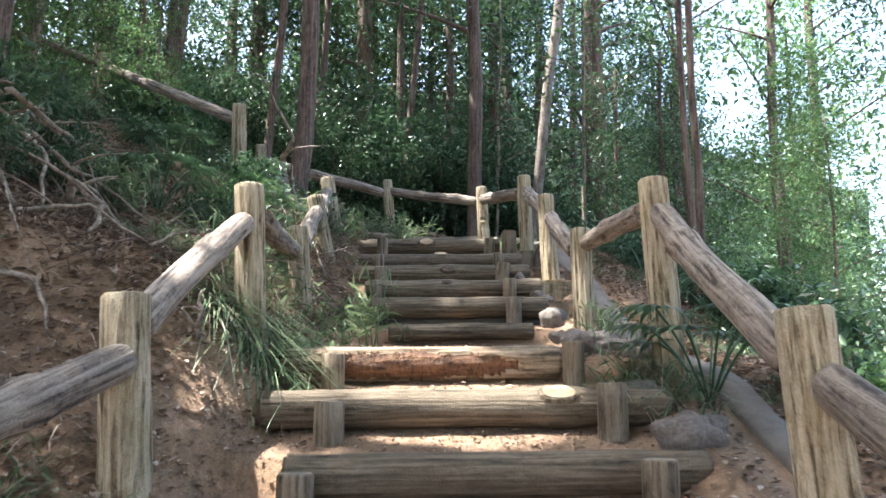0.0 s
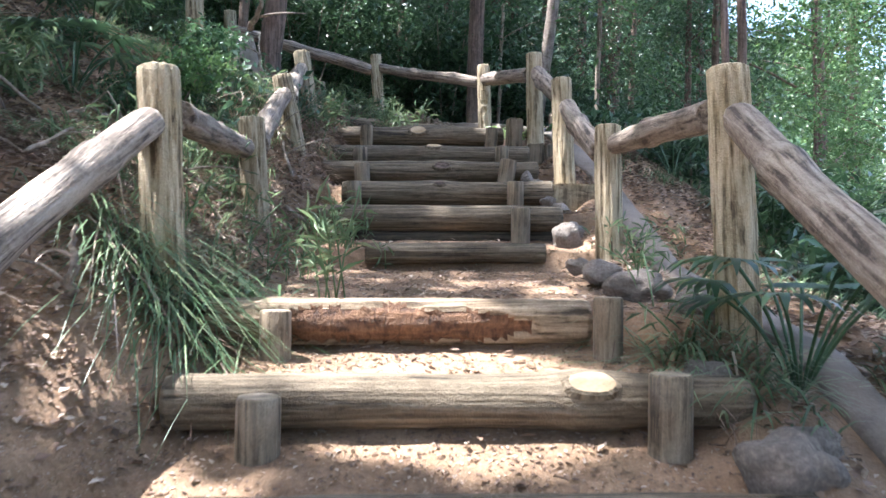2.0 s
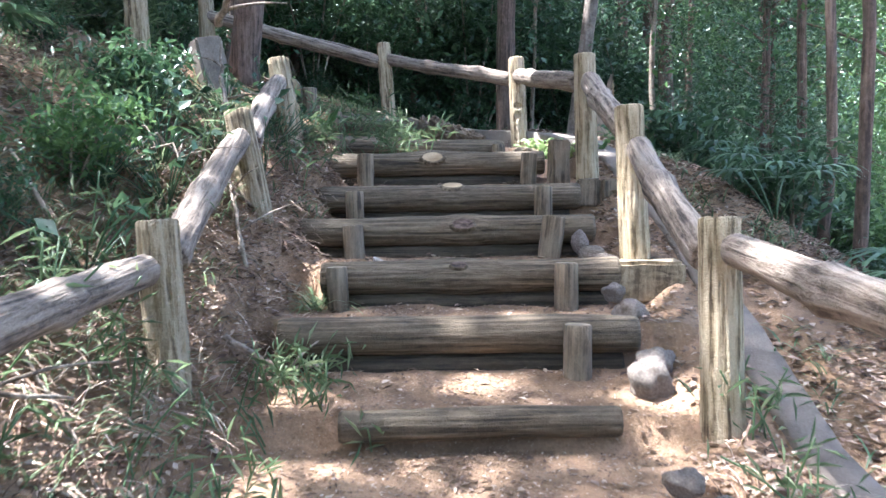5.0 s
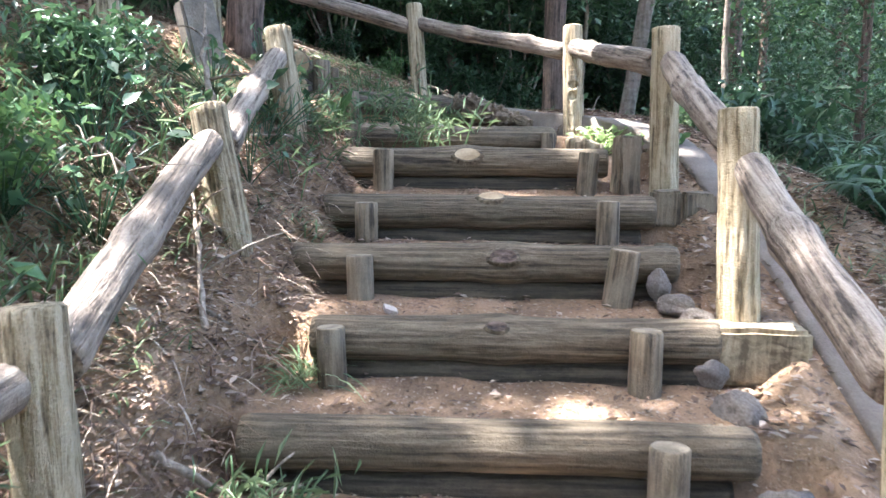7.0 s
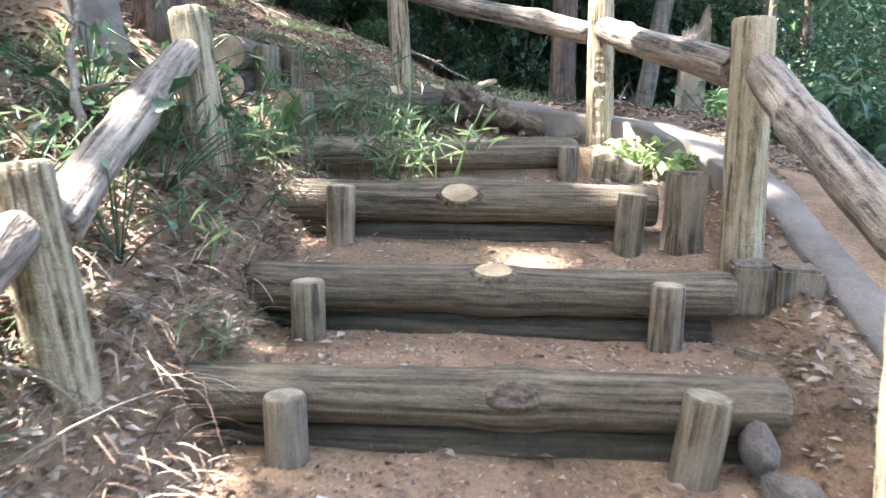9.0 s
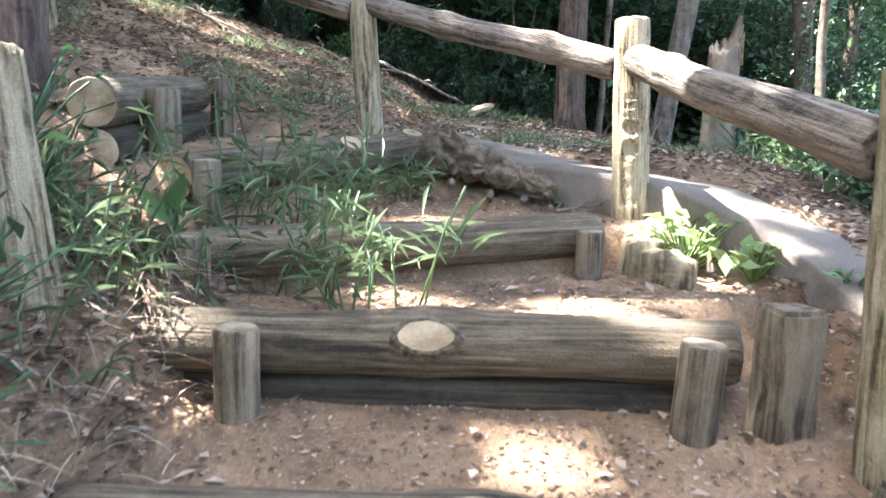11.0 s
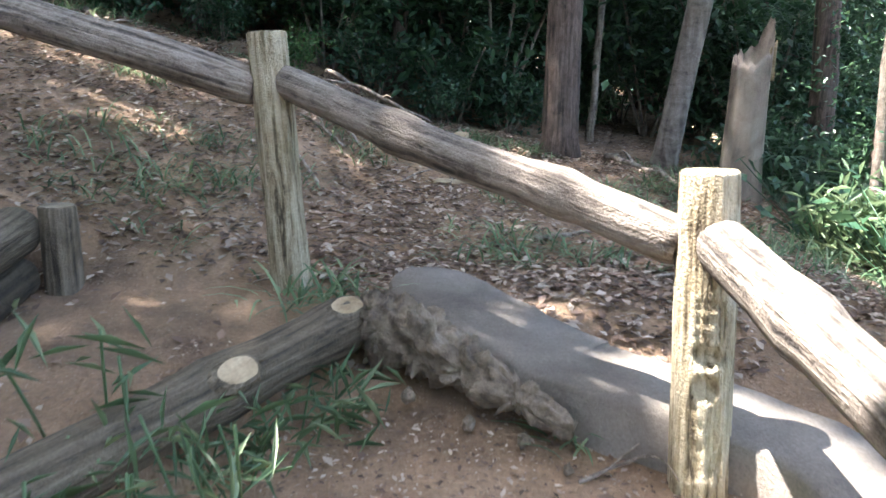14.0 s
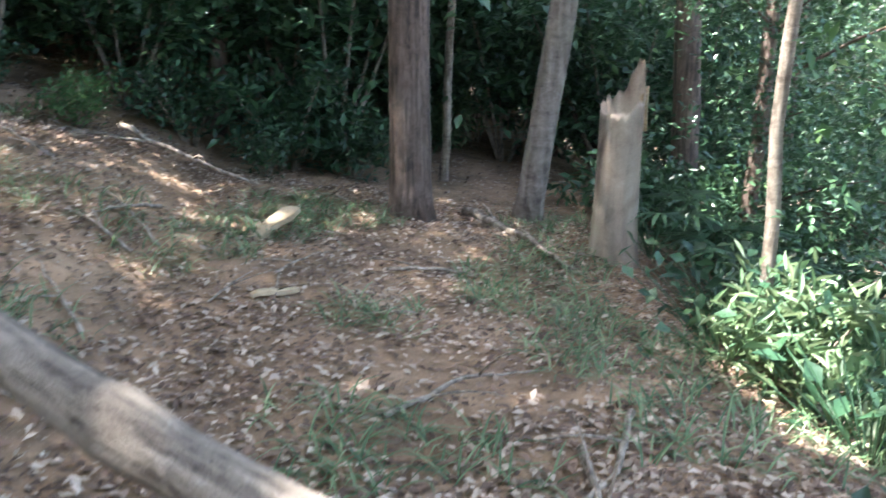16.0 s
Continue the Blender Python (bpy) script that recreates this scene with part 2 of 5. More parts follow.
def stem_mesh(name, length, r0, r1, mats, seed, seg=20, bend=0.0, lump=0.06, round_end=0.25, step=0.08, flute=0.0, swell=()):
    n = max(3, int(length / step))
    pts, rad = [], []
    for i in range(n + 1):
        u = i / n
        r = r0 + (r1 - r0) * u
        for at, amount, width in swell:
            r *= 1 + amount * math.exp(-((u * length - at) / width) ** 2)
        pts.append((bend * math.sin(u * math.pi) + bend * 0.5 * noise.noise(Vector((u * 3, seed, 0))), bend * 0.6 * noise.noise(Vector((u * 2.5, 0, seed))), u * length))
        rad.append(r)
    v, f, c = tube(pts, rad, seg, lump, seed, round_end=round_end, flute=flute)
    me = mesh(name, v, f, mats, c)
    for p, k in zip(me.polygons, c):
        p.use_smooth = not k
    return me


def leaves(name, centres, sizes, mat, shape=0.45, droop=0.35, lean=None, flat=0.0):
    """Many small leaves, each folded along its rib. flat: 1 lays them on the ground."""
    c = np.asarray(centres, float)
    n = len(c)
    s = np.broadcast_to(np.asarray(sizes, float), (n,))[:, None]
    az = rng.uniform(0, 2 * np.pi, n)
    tilt = rng.normal(-droop, 0.45, n) * (1 - flat) + rng.normal(0, 0.18, n) * flat
    d = np.stack([np.cos(az) * np.cos(tilt), np.sin(az) * np.cos(tilt), np.sin(tilt)], 1)
    if lean is not None:
        d = d + np.asarray(lean)
        d /= np.linalg.norm(d, axis=1)[:, None]
    w = np.cross(d, rng.normal(0, 0.35 * (1 - flat) + 0.1, (n, 3)) + [0, 0, 1])
    w /= np.linalg.norm(w, axis=1)[:, None] + 1e-9
    u = np.cross(w, d)
    a = c - d * s * 0.5
    b = c + w * s * shape * 0.5 + u * s * 0.06
    t = c + d * s * 0.5 - u * s * 0.08
    e = c - w * s * shape * 0.5 + u * s * 0.06
    verts = np.stack([a, b, t, e], 1).reshape(-1, 3)
    me = bpy.data.meshes.new(name)
    me.vertices.add(4 * n)
    me.vertices.foreach_set("co", verts.ravel())
    base = np.arange(n)[:, None] * 4
    tri = np.concatenate([base + [0, 2, 1], base + [0, 3, 2]], 1).reshape(-1, 3)
    me.loops.add(6 * n)
    me.loops.foreach_set("vertex_index", tri.ravel())
    me.polygons.add(2 * n)
    me.polygons.foreach_set("loop_start", np.arange(2 * n) * 3)
    me.materials.append(mat)
    me.update(calc_edges=True)
    return me


# ---- the lie of the land ----
STEPS = [(2.85, 0.99, -0.55, 0.93), (3.30, 1.20, -0.73, 0.93), (3.74, 1.385, -0.76, 0.55), (5.25, 1.59, -0.36, 0.60), (5.82, 1.82, -0.70, 0.77),
         (6.35, 2.01, -0.62, 0.79), (6.88, 2.205, -0.84, 0.75), (7.38, 2.38, -0.82, 0.74), (7.87, 2.605, -1.0, 0.57)]
PROFILE = [(-60, -6.0), (-12, -2.8), (-4, -1.65), (0, -0.15), (1.4, 0.33), (1.9, 0.55), (2.3, 0.70)]
for y, top, x0, x1 in STEPS:
    low = 0.15 if top == 1.59 else 0.17 if top < 1.4 else 0.215
    PROFILE += [(y + 0.02, top - low), (y + 0.06, top - 0.05)]
PROFILE += [(8.53, 2.55), (8.58, 2.68), (9.1, 2.70), (9.32, 2.73), (9.75, 2.88), (10.2, 2.88), (11.5, 2.88), (13, 2.98), (14.5, 2.95), (18, 3.0), (30, 3.4), (60, 4.0)]
PY, PZ = [p[0] for p in PROFILE], [p[1] for p in PROFILE]
SMOOTH = [(-60, -6.0), (-12, -2.8), (-4, -1.65), (0, -0.15), (2.3, 0.75), (3.7, 1.3), (5.2, 1.52), (6.6, 2.05), (8.0, 2.58), (9.0, 2.78), (10.2, 2.88), (11.5, 2.88), (13, 2.98), (14.5, 2.95), (18, 3.0), (30, 3.4), (60, 4.0)]
SY, SZ = [p[0] for p in SMOOTH], [p[1] for p in SMOOTH]
EDGE = [(-20, 1.5), (2.0, 1.45), (4.2, 1.36), (6.0, 1.34), (7.0, 1.30), (7.8, 1.2), (8.5, 1.1), (9.2, 1.0), (10, 1.1), (11, 1.4), (13, 2.0), (20, 2.6)]
EY, EX = [p[0] for p in EDGE], [p[1] for p in EDGE]


KERB = [(1.32, 1.0), (1.27, 2.0), (1.22, 3.0), (1.18, 4.2), (1.16, 5.2), (1.14, 6.0), (1.11, 6.9), (1.03, 7.5), (0.95, 8.1), (0.82, 8.6), (0.62, 8.96), (0.36, 9.12), (0.14, 9.24), (-0.06, 9.42), (-0.24, 9.64), (-0.40, 9.86)]
KPTS = [(a[0] + (b[0] - a[0]) * k / 6 + 0.1, a[1] + (b[1] - a[1]) * k / 6 + (0.1 if a[1] > 8.9 else 0.0)) for a, b in zip(KERB, KERB[1:]) for k in range(6)]


def kerb_top(y):
    return float(np.interp(y, SY, SZ)) + float(np.interp(y, [5, 8, 9.2, 9.5], [-0.05, -0.005, 0.05, 0.08]))


def land(x, y):
    stair, mean = np.interp(y, PY, PZ), np.interp(y, SY, SZ)
    skew = np.interp(y, [7.9, 8.2, 9.0, 9.3], [0, 0.45, 0.45, 0])
    if skew > 0:
        stair = np.interp(y - skew * x - 0.1 * skew, PY, PZ)
    left = max(0.0, -x - 0.72)
    k = np.interp(y, [1.6, 2.4, 3.3, 6.6, 8.0, 9.6], [0.0, 0.2, 1.0, 1.0, 0.62, 0.56])
    z = k * (0.85 * min(left, 0.45) + 0.55 * min(max(left - 0.45, 0), 2.2) + 0.3 * min(max(left - 2.65, 0), 30))
    w = min(1.0, max(0.0, (left - 0.02) / 0.16), 1.0)
    turn = np.interp(y, [8.05, 8.35, 9.6, 10.0], [0, 1, 1, 0]) if x < 0 else 0.0
    if turn > 0:
        side = -(x + 0.99) + (y - 8.36) * 0.518
        side12 = -(x + 1.20) - (y - 8.28) * 0.164
        level = 2.91 + 0.20 * min(1.0, max(0.0, side12 / 0.06 + 0.3)) + 0.36 * max(0.0, side12 - 0.3)
        was = stair * (1 - w) + mean * w + z
        z += turn * min(1.0, max(0.0, (side + 0.02) / 0.07)) * (level - was)
    xr = np.interp(y, EY, EX)
    right = max(0.0, x - xr)
    z -= 0.25 * min(right, 0.5) + 0.62 * min(max(right - 0.5, 0), 4.0) + 0.3 * min(max(right - 4.5, 0), 30)
    w = max(w, min(1.0, max(0.0, (x - np.interp(y, [5.6, 5.9, 6.4, 6.7], [0.78, 0.9, 0.9, 0.78])) / 0.18)))
    if y > 10:
        z -= 0.17 * min(max(x, -1), 2.2) * min(1, (y - 10) / 2)
    rough = 0.006 + 0.06 * min(1.0, left) + 0.05 * min(1.0, right)
    z += noise.noise(Vector((x * 1.3, y * 1.3, 0))) * rough * 1.6 + noise.noise(Vector((x * 5, y * 5, 3))) * 0.014 + noise.noise(Vector((x * 14, y * 14, 5))) * 0.006
    g = float(stair * (1 - w) + mean * w + z)
    if -0.4 < x < 1.7 and 0.9 < y < 10.3:
        d = min((x - p) ** 2 + (y - q) ** 2 for p, q in KPTS) ** 0.5
        if d < 0.3:
            g = min(g, kerb_top(y) - 0.025 + max(0.0, d - 0.16) * 0.6) if y < 8.9 or d < 0.16 else g
    return g


def lines(spans):
    out = []
    for a, b, s in spans:
        out += list(np.arange(a, b - 1e-6, s))
    return out + [spans[-1][1]]


gx = lines([(-60, -16, 6), (-16, -6, 1), (-6, -2, 0.25), (-2, 1.7, 0.05), (1.7, 6, 0.25), (6, 16, 1), (16, 60, 6)])
gy = lines([(-60, -12, 6), (-12, -2, 1), (-2, 2.2, 0.2), (2.2, 10.2, 0.04), (10.2, 16, 0.12), (16, 26, 0.7), (26, 60, 6)])
gv = [(x, y, land(x, y)) for y in gy for x in gx]
nx = len(gx)
gf = [(j * nx + i, j * nx + i + 1, (j + 1) * nx + i + 1, (j + 1) * nx + i) for j in range(len(gy) - 1) for i in range(nx - 1)]
ground = tagged(new("ground", mesh("ground", gv, gf, SOIL)), "reddish-brown trodden soil of a wooded hillside", "ground", kind="structure")

# ---- log steps with their stakes ----
def rot_away(me, m, length):
    """Bark and sapwood gone from the lower front of a log, down to the red rotten core."""
    front = m.to_3x3().inverted() @ Vector((0, -1, -0.25)).normalized()

    def bare(p):
        u = p.z / length
        d = Vector((p.x, p.y, 0)).normalized().dot(front)
        return d > 0.25 + 4.5 * (u - 0.42) ** 2 * (1.6 if u < 0.42 else 0.9) + 0.45 * noise.noise(Vector((u * 9, 0, 3))) + 0.2 * noise.noise(Vector((u * 40, d * 3, 5))) and 0.16 < u < 0.85
    gone = [bare(v.co) for v in me.vertices]
    for v, g in zip(me.vertices, gone):
        if g:
            k = 0.8 + 0.08 * noise.noise(v.co * 40)
            v.co = (v.co.x * k, v.co.y * k, v.co.z)
    for p in me.polygons:
        if sum(gone[i] for i in p.vertices) > 2 and len(p.vertices) == 4:
            p.material_index = 2


def log_step(a, b, r, stakes, label, seed, knots=(), below=False, worn=False):
    """a, b: the ends of the log's axis; stakes: (x, top z, radius, lean) before it."""
    a, b = Vector(a), Vector(b)
    t = thing("log_step", label, "step", a, group="log steps of the stair")
    m = Matrix.Translation(-a) @ aim(a, b)
    length = (b - a).length
    swell = [(k * length, 0.16, 0.09) for k, *_ in knots]
    wood = WORN if worn else LOG
    me = stem_mesh("log", length, r * 1.0, r * 0.97, [wood, SAWN, ROT], seed, seg=48 if worn else 28, bend=0.012, lump=0.07, swell=swell, step=0.02 if worn else 0.08)
    if worn:
        rot_away(me, m, length)
    part("log", me, t, m=m)
    # the lower log's dark colour holds both damp and shade
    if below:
        part("lower_log", stem_mesh("lower_log", length * 0.96, r * 0.86, r * 0.86, [DAMP_SHADED, SAWN], seed + 50, seg=22), t, "damp lower log, shade put into its dark colour", m=Matrix.Translation((0, 0.02, -r * 1.75)) @ m)
    d = (b - a).normalized()
    out = Vector((d.y, -d.x, 0)).normalized()
    for k, up, side, size in knots:
        n = (out * side + Vector((0, 0, 1)) * up).normalized()
        p = d * k * length + n * r * 0.84
        v, f, c = tube([(0, 0, 0), (0, 0, r * 0.2), (0, 0, r * 0.27)], [size, size * 0.86, size * 0.7], 18, 0.1, seed)
        part("knot", mesh("knot", v, f, [LOG, TRUNK if seed in (6, 7) else SAWN], c, False), t, "dark rotten knot" if seed in (6, 7) else "pale sawn knot", Matrix.Translation(p) @ n.to_track_quat("Z", "Y").to_matrix().to_4x4() @ Matrix.Diagonal((1.7, 0.95, 1, 1)))
    for i, (u, top, sr, lean) in enumerate(stakes):
        p = d * u * length + out * (r + sr * 0.8)
        p.z = top - a.z
        foot = p + Vector((lean, -0.01, -0.42))
        part("stake", stem_mesh("stake", 0.42, sr * 1.04, sr, [STAKE, STAKE_TOP], seed + 7 * i + 1, seg=16, lump=0.05, round_end=0.12), t, m=aim(foot, p))
    return t


STAKES = {0: [(0.04, 0.93, 0.062, 0), (0.86, 0.97, 0.062, 0)], 1: [(0.17, 1.15, 0.06, 0.0), (0.84, 1.22, 0.06, 0)], 2: [(0.2, 1.345, 0.052, 0), (1.03, 1.40, 0.048, 0)],
          3: [], 4: [(0.82, 1.80, 0.055, 0)], 5: [(0.06, 1.985, 0.05, 0.02), (0.81, 2.0, 0.055, 0)], 6: [(0.19, 2.16, 0.055, 0.02), (0.855, 2.205, 0.06, -0.05)],
          7: [(0.14, 2.34, 0.053, 0.01), (0.85, 2.365, 0.053, 0)], 8: [(0.255, 2.585, 0.053, 0.0), (0.93, 2.585, 0.053, -0.02)]}
KNOTS = {1: [(0.72, 0.75, 0.7, 0.055)], 5: [(0.46, 0.7, 0.7, 0.03)], 6: [(0.555, 0.45, 0.9, 0.045)], 7: [(0.51, 0.9, 0.45, 0.05)], 8: [(0.53, 0.5, 0.85, 0.055)]}
LABELS = ["grey weathered step log held by wooden stakes in soil"] * 9
LABELS[2] = "sunlit weathered step log with a worn bark front"
LABELS[3] = "low half-buried mossy step log in the path"
for i, (y, top, x0, x1) in enumerate(STEPS):
    r = 0.055 if i == 3 else 0.08
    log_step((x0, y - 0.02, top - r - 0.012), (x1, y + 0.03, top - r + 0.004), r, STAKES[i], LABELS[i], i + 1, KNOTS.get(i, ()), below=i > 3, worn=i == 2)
log_step((-1.02, 8.10, 2.66), (0.32, 8.76, 2.665), 0.075, [(0.1, 2.74, 0.055, 0), (0.94, 2.70, 0.045, 0)], "grey step log laid askew below bamboo grass", 20)
log_step((-0.99, 8.36, 2.86), (-0.41, 9.48, 2.90), 0.075, [(0.02, 2.92, 0.042, 0)], "turning step log with sawn pale branch stubs", 21, [(0.62, 0.75, 0.65, 0.05), (0.97, 0.9, 0.4, 0.05)])
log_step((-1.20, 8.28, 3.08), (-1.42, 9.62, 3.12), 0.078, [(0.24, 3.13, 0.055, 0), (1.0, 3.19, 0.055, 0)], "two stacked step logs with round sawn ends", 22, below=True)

# ---- log fences ----
POSTS = {"L1": ((-1.02, 2.55, 1.505), (-0.96, 2.5, 0.70)), "L2": ((-0.947, 3.785, 2.165), (-0.90, 3.74, 1.40)), "L3": ((-0.974, 5.247, 2.23), (-0.93, 5.22, 1.60)),
         "L4": ((-1.082, 6.571, 2.74), (-0.93, 6.52, 1.98)), "L5": ((-1.165, 7.771, 3.20), (-1.01, 7.66, 2.35)),
         "R1": ((0.981, 2.168, 1.43), (1.02, 2.12, 0.55)), "R2": ((1.024, 3.786, 2.195), (1.06, 3.72, 1.20)), "R3": ((0.932, 5.324, 2.23), (0.94, 5.26, 1.45)),
         "R4": ((0.861, 6.541, 2.745), (0.89, 6.50, 1.98)), "R5": ((0.795, 7.648, 3.19), (0.82, 7.62, 2.35)), "B2": ((0.451, 9.095, 3.42), (0.475, 9.03, 2.68)),
         "B1": ((-0.711, 9.879, 3.70), (-0.645, 9.83, 2.88)), "U0": ((-2.36, 9.96, 4.19), (-2.34, 9.98, 3.3)),
         "U1": ((-2.03, 7.60, 3.91), (-2.0, 7.6, 3.05)), "U2": ((-4.31, 9.6, 5.29), (-4.3, 9.6, 4.2)), "L0": ((-1.35, 1.2, 1.05), (-1.32, 1.2, 0.2)), "R0": ((1.15, 0.9, 0.9), (1.2, 0.9, 0.05)), "U3": ((-6.6, 10.2, 6.3), (-6.6, 10.2, 5.2))}


GIRTH = {"L0": (0.082, 0.076), "L1": (0.082, 0.078), "R0": (0.082, 0.076), "R1": (0.082, 0.078), "B1": (0.064, 0.061), "B2": (0.068, 0.065), "R5": (0.072, 0.068)}


def carve(me, m, length):
    """Two hollows, a row of saw cuts and a scraped streak down the front of a post."""
    front = (m.to_3x3().inverted() @ Vector((-0.12, -1, 0))).normalized()
    side = front.cross(Vector((0, 0, 1)))
    for v in me.vertices:
        r = Vector((v.co.x, v.co.y, 0))
        if r.length < 0.05 or r.dot(front) < 0:
            continue
        a, down = r.dot(side), length - v.co.z
        deep = 0.0
        for at, h, w, d in ((0.40, 0.026, 0.034, 0.03), (0.475, 0.03, 0.03, 0.028)):
            deep = max(deep, d * max(0.0, 1 - ((down - at) / h) ** 2 - (a / w) ** 2) ** 0.5)
        if 0.27 < down < 0.37 and abs(a) < 0.03:
            deep = max(deep, 0.006 * (0.5 + 0.5 * math.sin(down * 330)))
        if 0.5 < down < 0.68 and abs(a) < 0.035:
            deep = max(deep, 0.007 + 0.006 * noise.noise(Vector((a * 60, down * 40, 0))))
        v.co -= front * deep


def log_fence(label, names, rails, seed):
    base = Vector(POSTS[names[0]][1])
    t = thing("log_fence", label, "fence", base, group="log fences beside the stair")
    for i, n in enumerate(names):
        top, foot = (Vector(p) - base for p in POSTS[n])
        sink = 0.15 + max(0.0, foot.z + base.z - land(foot.x + base.x, foot.y + base.y))
        foot = foot + (foot - top).normalized() * sink
        m = aim(foot, top)
        me = stem_mesh("post", (top - foot).length, *GIRTH.get(n, (0.075, 0.07)), [POST, POST, TRUNK], seed + i, seg=64 if n == "B2" else 48, lump=0.04, flute=0.13, round_end=0.1, step=0.012 if n == "B2" else 0.04)
        if n == "B2":
            carve(me, m, (top - foot).length)
        part("post", me, t, "fluted ochre post with carved hollows" if n == "B2" else "fluted ochre post", m=m)
    for i, (p, q, dp, dq, ox, r, *bump_at) in enumerate(rails):
        a, b = Vector(POSTS[p][0]) - base, Vector(POSTS[q][0]) - base
        a, b = a + Vector((ox[0], ox[1], -dp)), b + Vector((ox[2], ox[3], -dq))
        part("rail", stem_mesh("rail", (b - a).length, r, r * 0.92, [RAIL, RAIL], seed + 40 + i, seg=26, bend=0.02, lump=0.09, round_end=0.5, step=0.06, swell=[((b - a).length * u, 0.2, 0.05) for u in (bump_at or [random.uniform(0.3, 0.8)])]), t, "grey weathered rail", m=aim(a, b))
    return t


log_fences = []
log_fences.append(log_fence("ochre fluted fence posts with grey log rails", ["L0", "L1", "L2", "L3", "L4", "L5"],
          [("L0", "L1", 0.2, 0.21, (0, 0, 0.03, -0.07), 0.065), ("L1", "L2", 0.1, 0.20, (0, 0.08, 0.0, -0.07), 0.062), ("L2", "L3", 0.16, 0.16, (0.06, 0.04, -0.02, 0), 0.06),
           ("L3", "L4", 0.14, 0.14, (0.03, 0.04, 0.03, -0.06), 0.062), ("L4", "L5", 0.16, 0.15, (0.05, 0.03, 0.02, -0.06), 0.062)], 100))
log_fences.append(log_fence("ochre fluted fence posts with grey log rails along the kerb", ["R0", "R1", "R2", "R3", "R4", "R5", "B2", "B1", "U0"],
          [("R0", "R1", 0.2, 0.2, (0, 0, 0.03, -0.07), 0.066), ("R1", "R2", 0.14, 0.19, (0.0, 0.05, 0.02, -0.06), 0.066), ("R2", "R3", 0.16, 0.1, (-0.04, 0.05, 0.04, 0), 0.06), ("R3", "R4", 0.14, 0.2, (-0.02, 0.05, 0.04, -0.05), 0.066),
           ("R4", "R5", 0.12, 0.17, (0.0, 0.04, 0.03, -0.06), 0.066), ("R5", "B2", 0.17, 0.15, (-0.03, 0.05, 0.02, -0.04), 0.063), ("B2", "B1", 0.17, 0.15, (-0.04, 0.02, 0.04, 0), 0.056, 0.24, 0.62),
           ("B1", "U0", 0.17, 0.2, (-0.04, 0, 0, 0), 0.063)], 200))
log_fences.append(log_fence("shaded log fence on the upper bank among shrubs", ["U1", "U2", "U3"], [("U1", "U2", 0.16, 0.16, (0, 0, 0, 0), 0.06), ("U2", "U3", 0.16, 0.16, (0, 0, 0, 0), 0.06)], 300))

# ---- concrete kerb along the outer fence ----
def kerb():
    pts = [Vector((*p, 0)) for p in KERB]
    fine = []
    for i in range(len(pts) - 1):
        for k in range(8):
            fine.append(pts[i].lerp(pts[i + 1], k / 8))
    fine.append(pts[-1])
    v, f = [], []
    for i, p in enumerate(fine):
        d = (fine[min(i + 1, len(fine) - 1)] - fine[max(i - 1, 0)]).normalized()
        o = Vector((d.y, -d.x, 0))
        z = kerb_top(p.y) + 0.012 * noise.noise(p * 2)
        w = float(np.interp(p.y, [7.9, 9.2], [0.165, 0.33])) * (1 + 0.06 * noise.noise(p * 3))
        near_end = max(0.0, 1 - (len(fine) - 1 - i) / 7)
        shrink = w * 0.5 * (1 - (1 - near_end ** 2) ** 0.5) * 0.92
        p, w = p + o * shrink, w - 2 * shrink
        for u, h in ((0, -0.25), (0.0, -0.01), (0.012, 0.004), (w * 0.5, 0.01), (w - 0.012, 0.004), (w, -0.012), (w + 0.01, -0.35)):
            v.append(p + o * (u + 0.012 * noise.noise(p * 9 + Vector((u * 9, 0, 0)))) + Vector((0, 0, z + h)))
    for i in range(len(fine) - 1):
        for k in range(6):
            a = i * 7 + k
            f.append((a, a + 1, a + 8, a + 7))
    f += [tuple(range(7)), tuple(range((len(fine) - 1) * 7, len(fine) * 7))[::-1]]
    tagged(new("kerb", mesh("kerb", v, f, CONCRETE)), "old grey concrete kerb with soil against it", "kerb", kind="structure")


kerb()

# ---- crumbling concrete end of the kerb ----
def lump_mass(name, pts, radii, mat, seed, rough=0.5, seg=56, step=0.012):
    v, f, c = tube(pts, radii, seg, 0.0, seed, step=step)
    axis = [Vector(p) for p in pts]
    out = []
    for p in v:
        near = min(axis, key=lambda q: (q - p).length)
        d = (p - near).normalized()
        n = abs(noise.noise(p * 8 + Vector((seed, 0, 0)))) * 0.9 - 0.3 + abs(noise.noise(p * 24 + Vector((0, seed, 0)))) * 0.9 - 0.28 + abs(noise.noise(p * 60)) * 0.45 - 0.12
        out.append(p + d * n * 0.1 * rough)
    return mesh(name, out, f, mat)


mass = thing("concrete_lump", "crumbling grey concrete lump at the kerb's end", "concrete", (-0.02, 9.45, 2.875))
part("crust", lump_mass("crust", [(-0.36, 0.12, 0.01), (-0.27, 0.03, 0.015), (-0.17, -0.04, 0.0), (-0.05, -0.12, -0.03), (0.09, -0.22, -0.06), (0.22, -0.32, -0.1)], [0.075, 0.11, 0.095, 0.07, 0.05, 0.03], RUBBLE, 3, rough=0.75), mass)
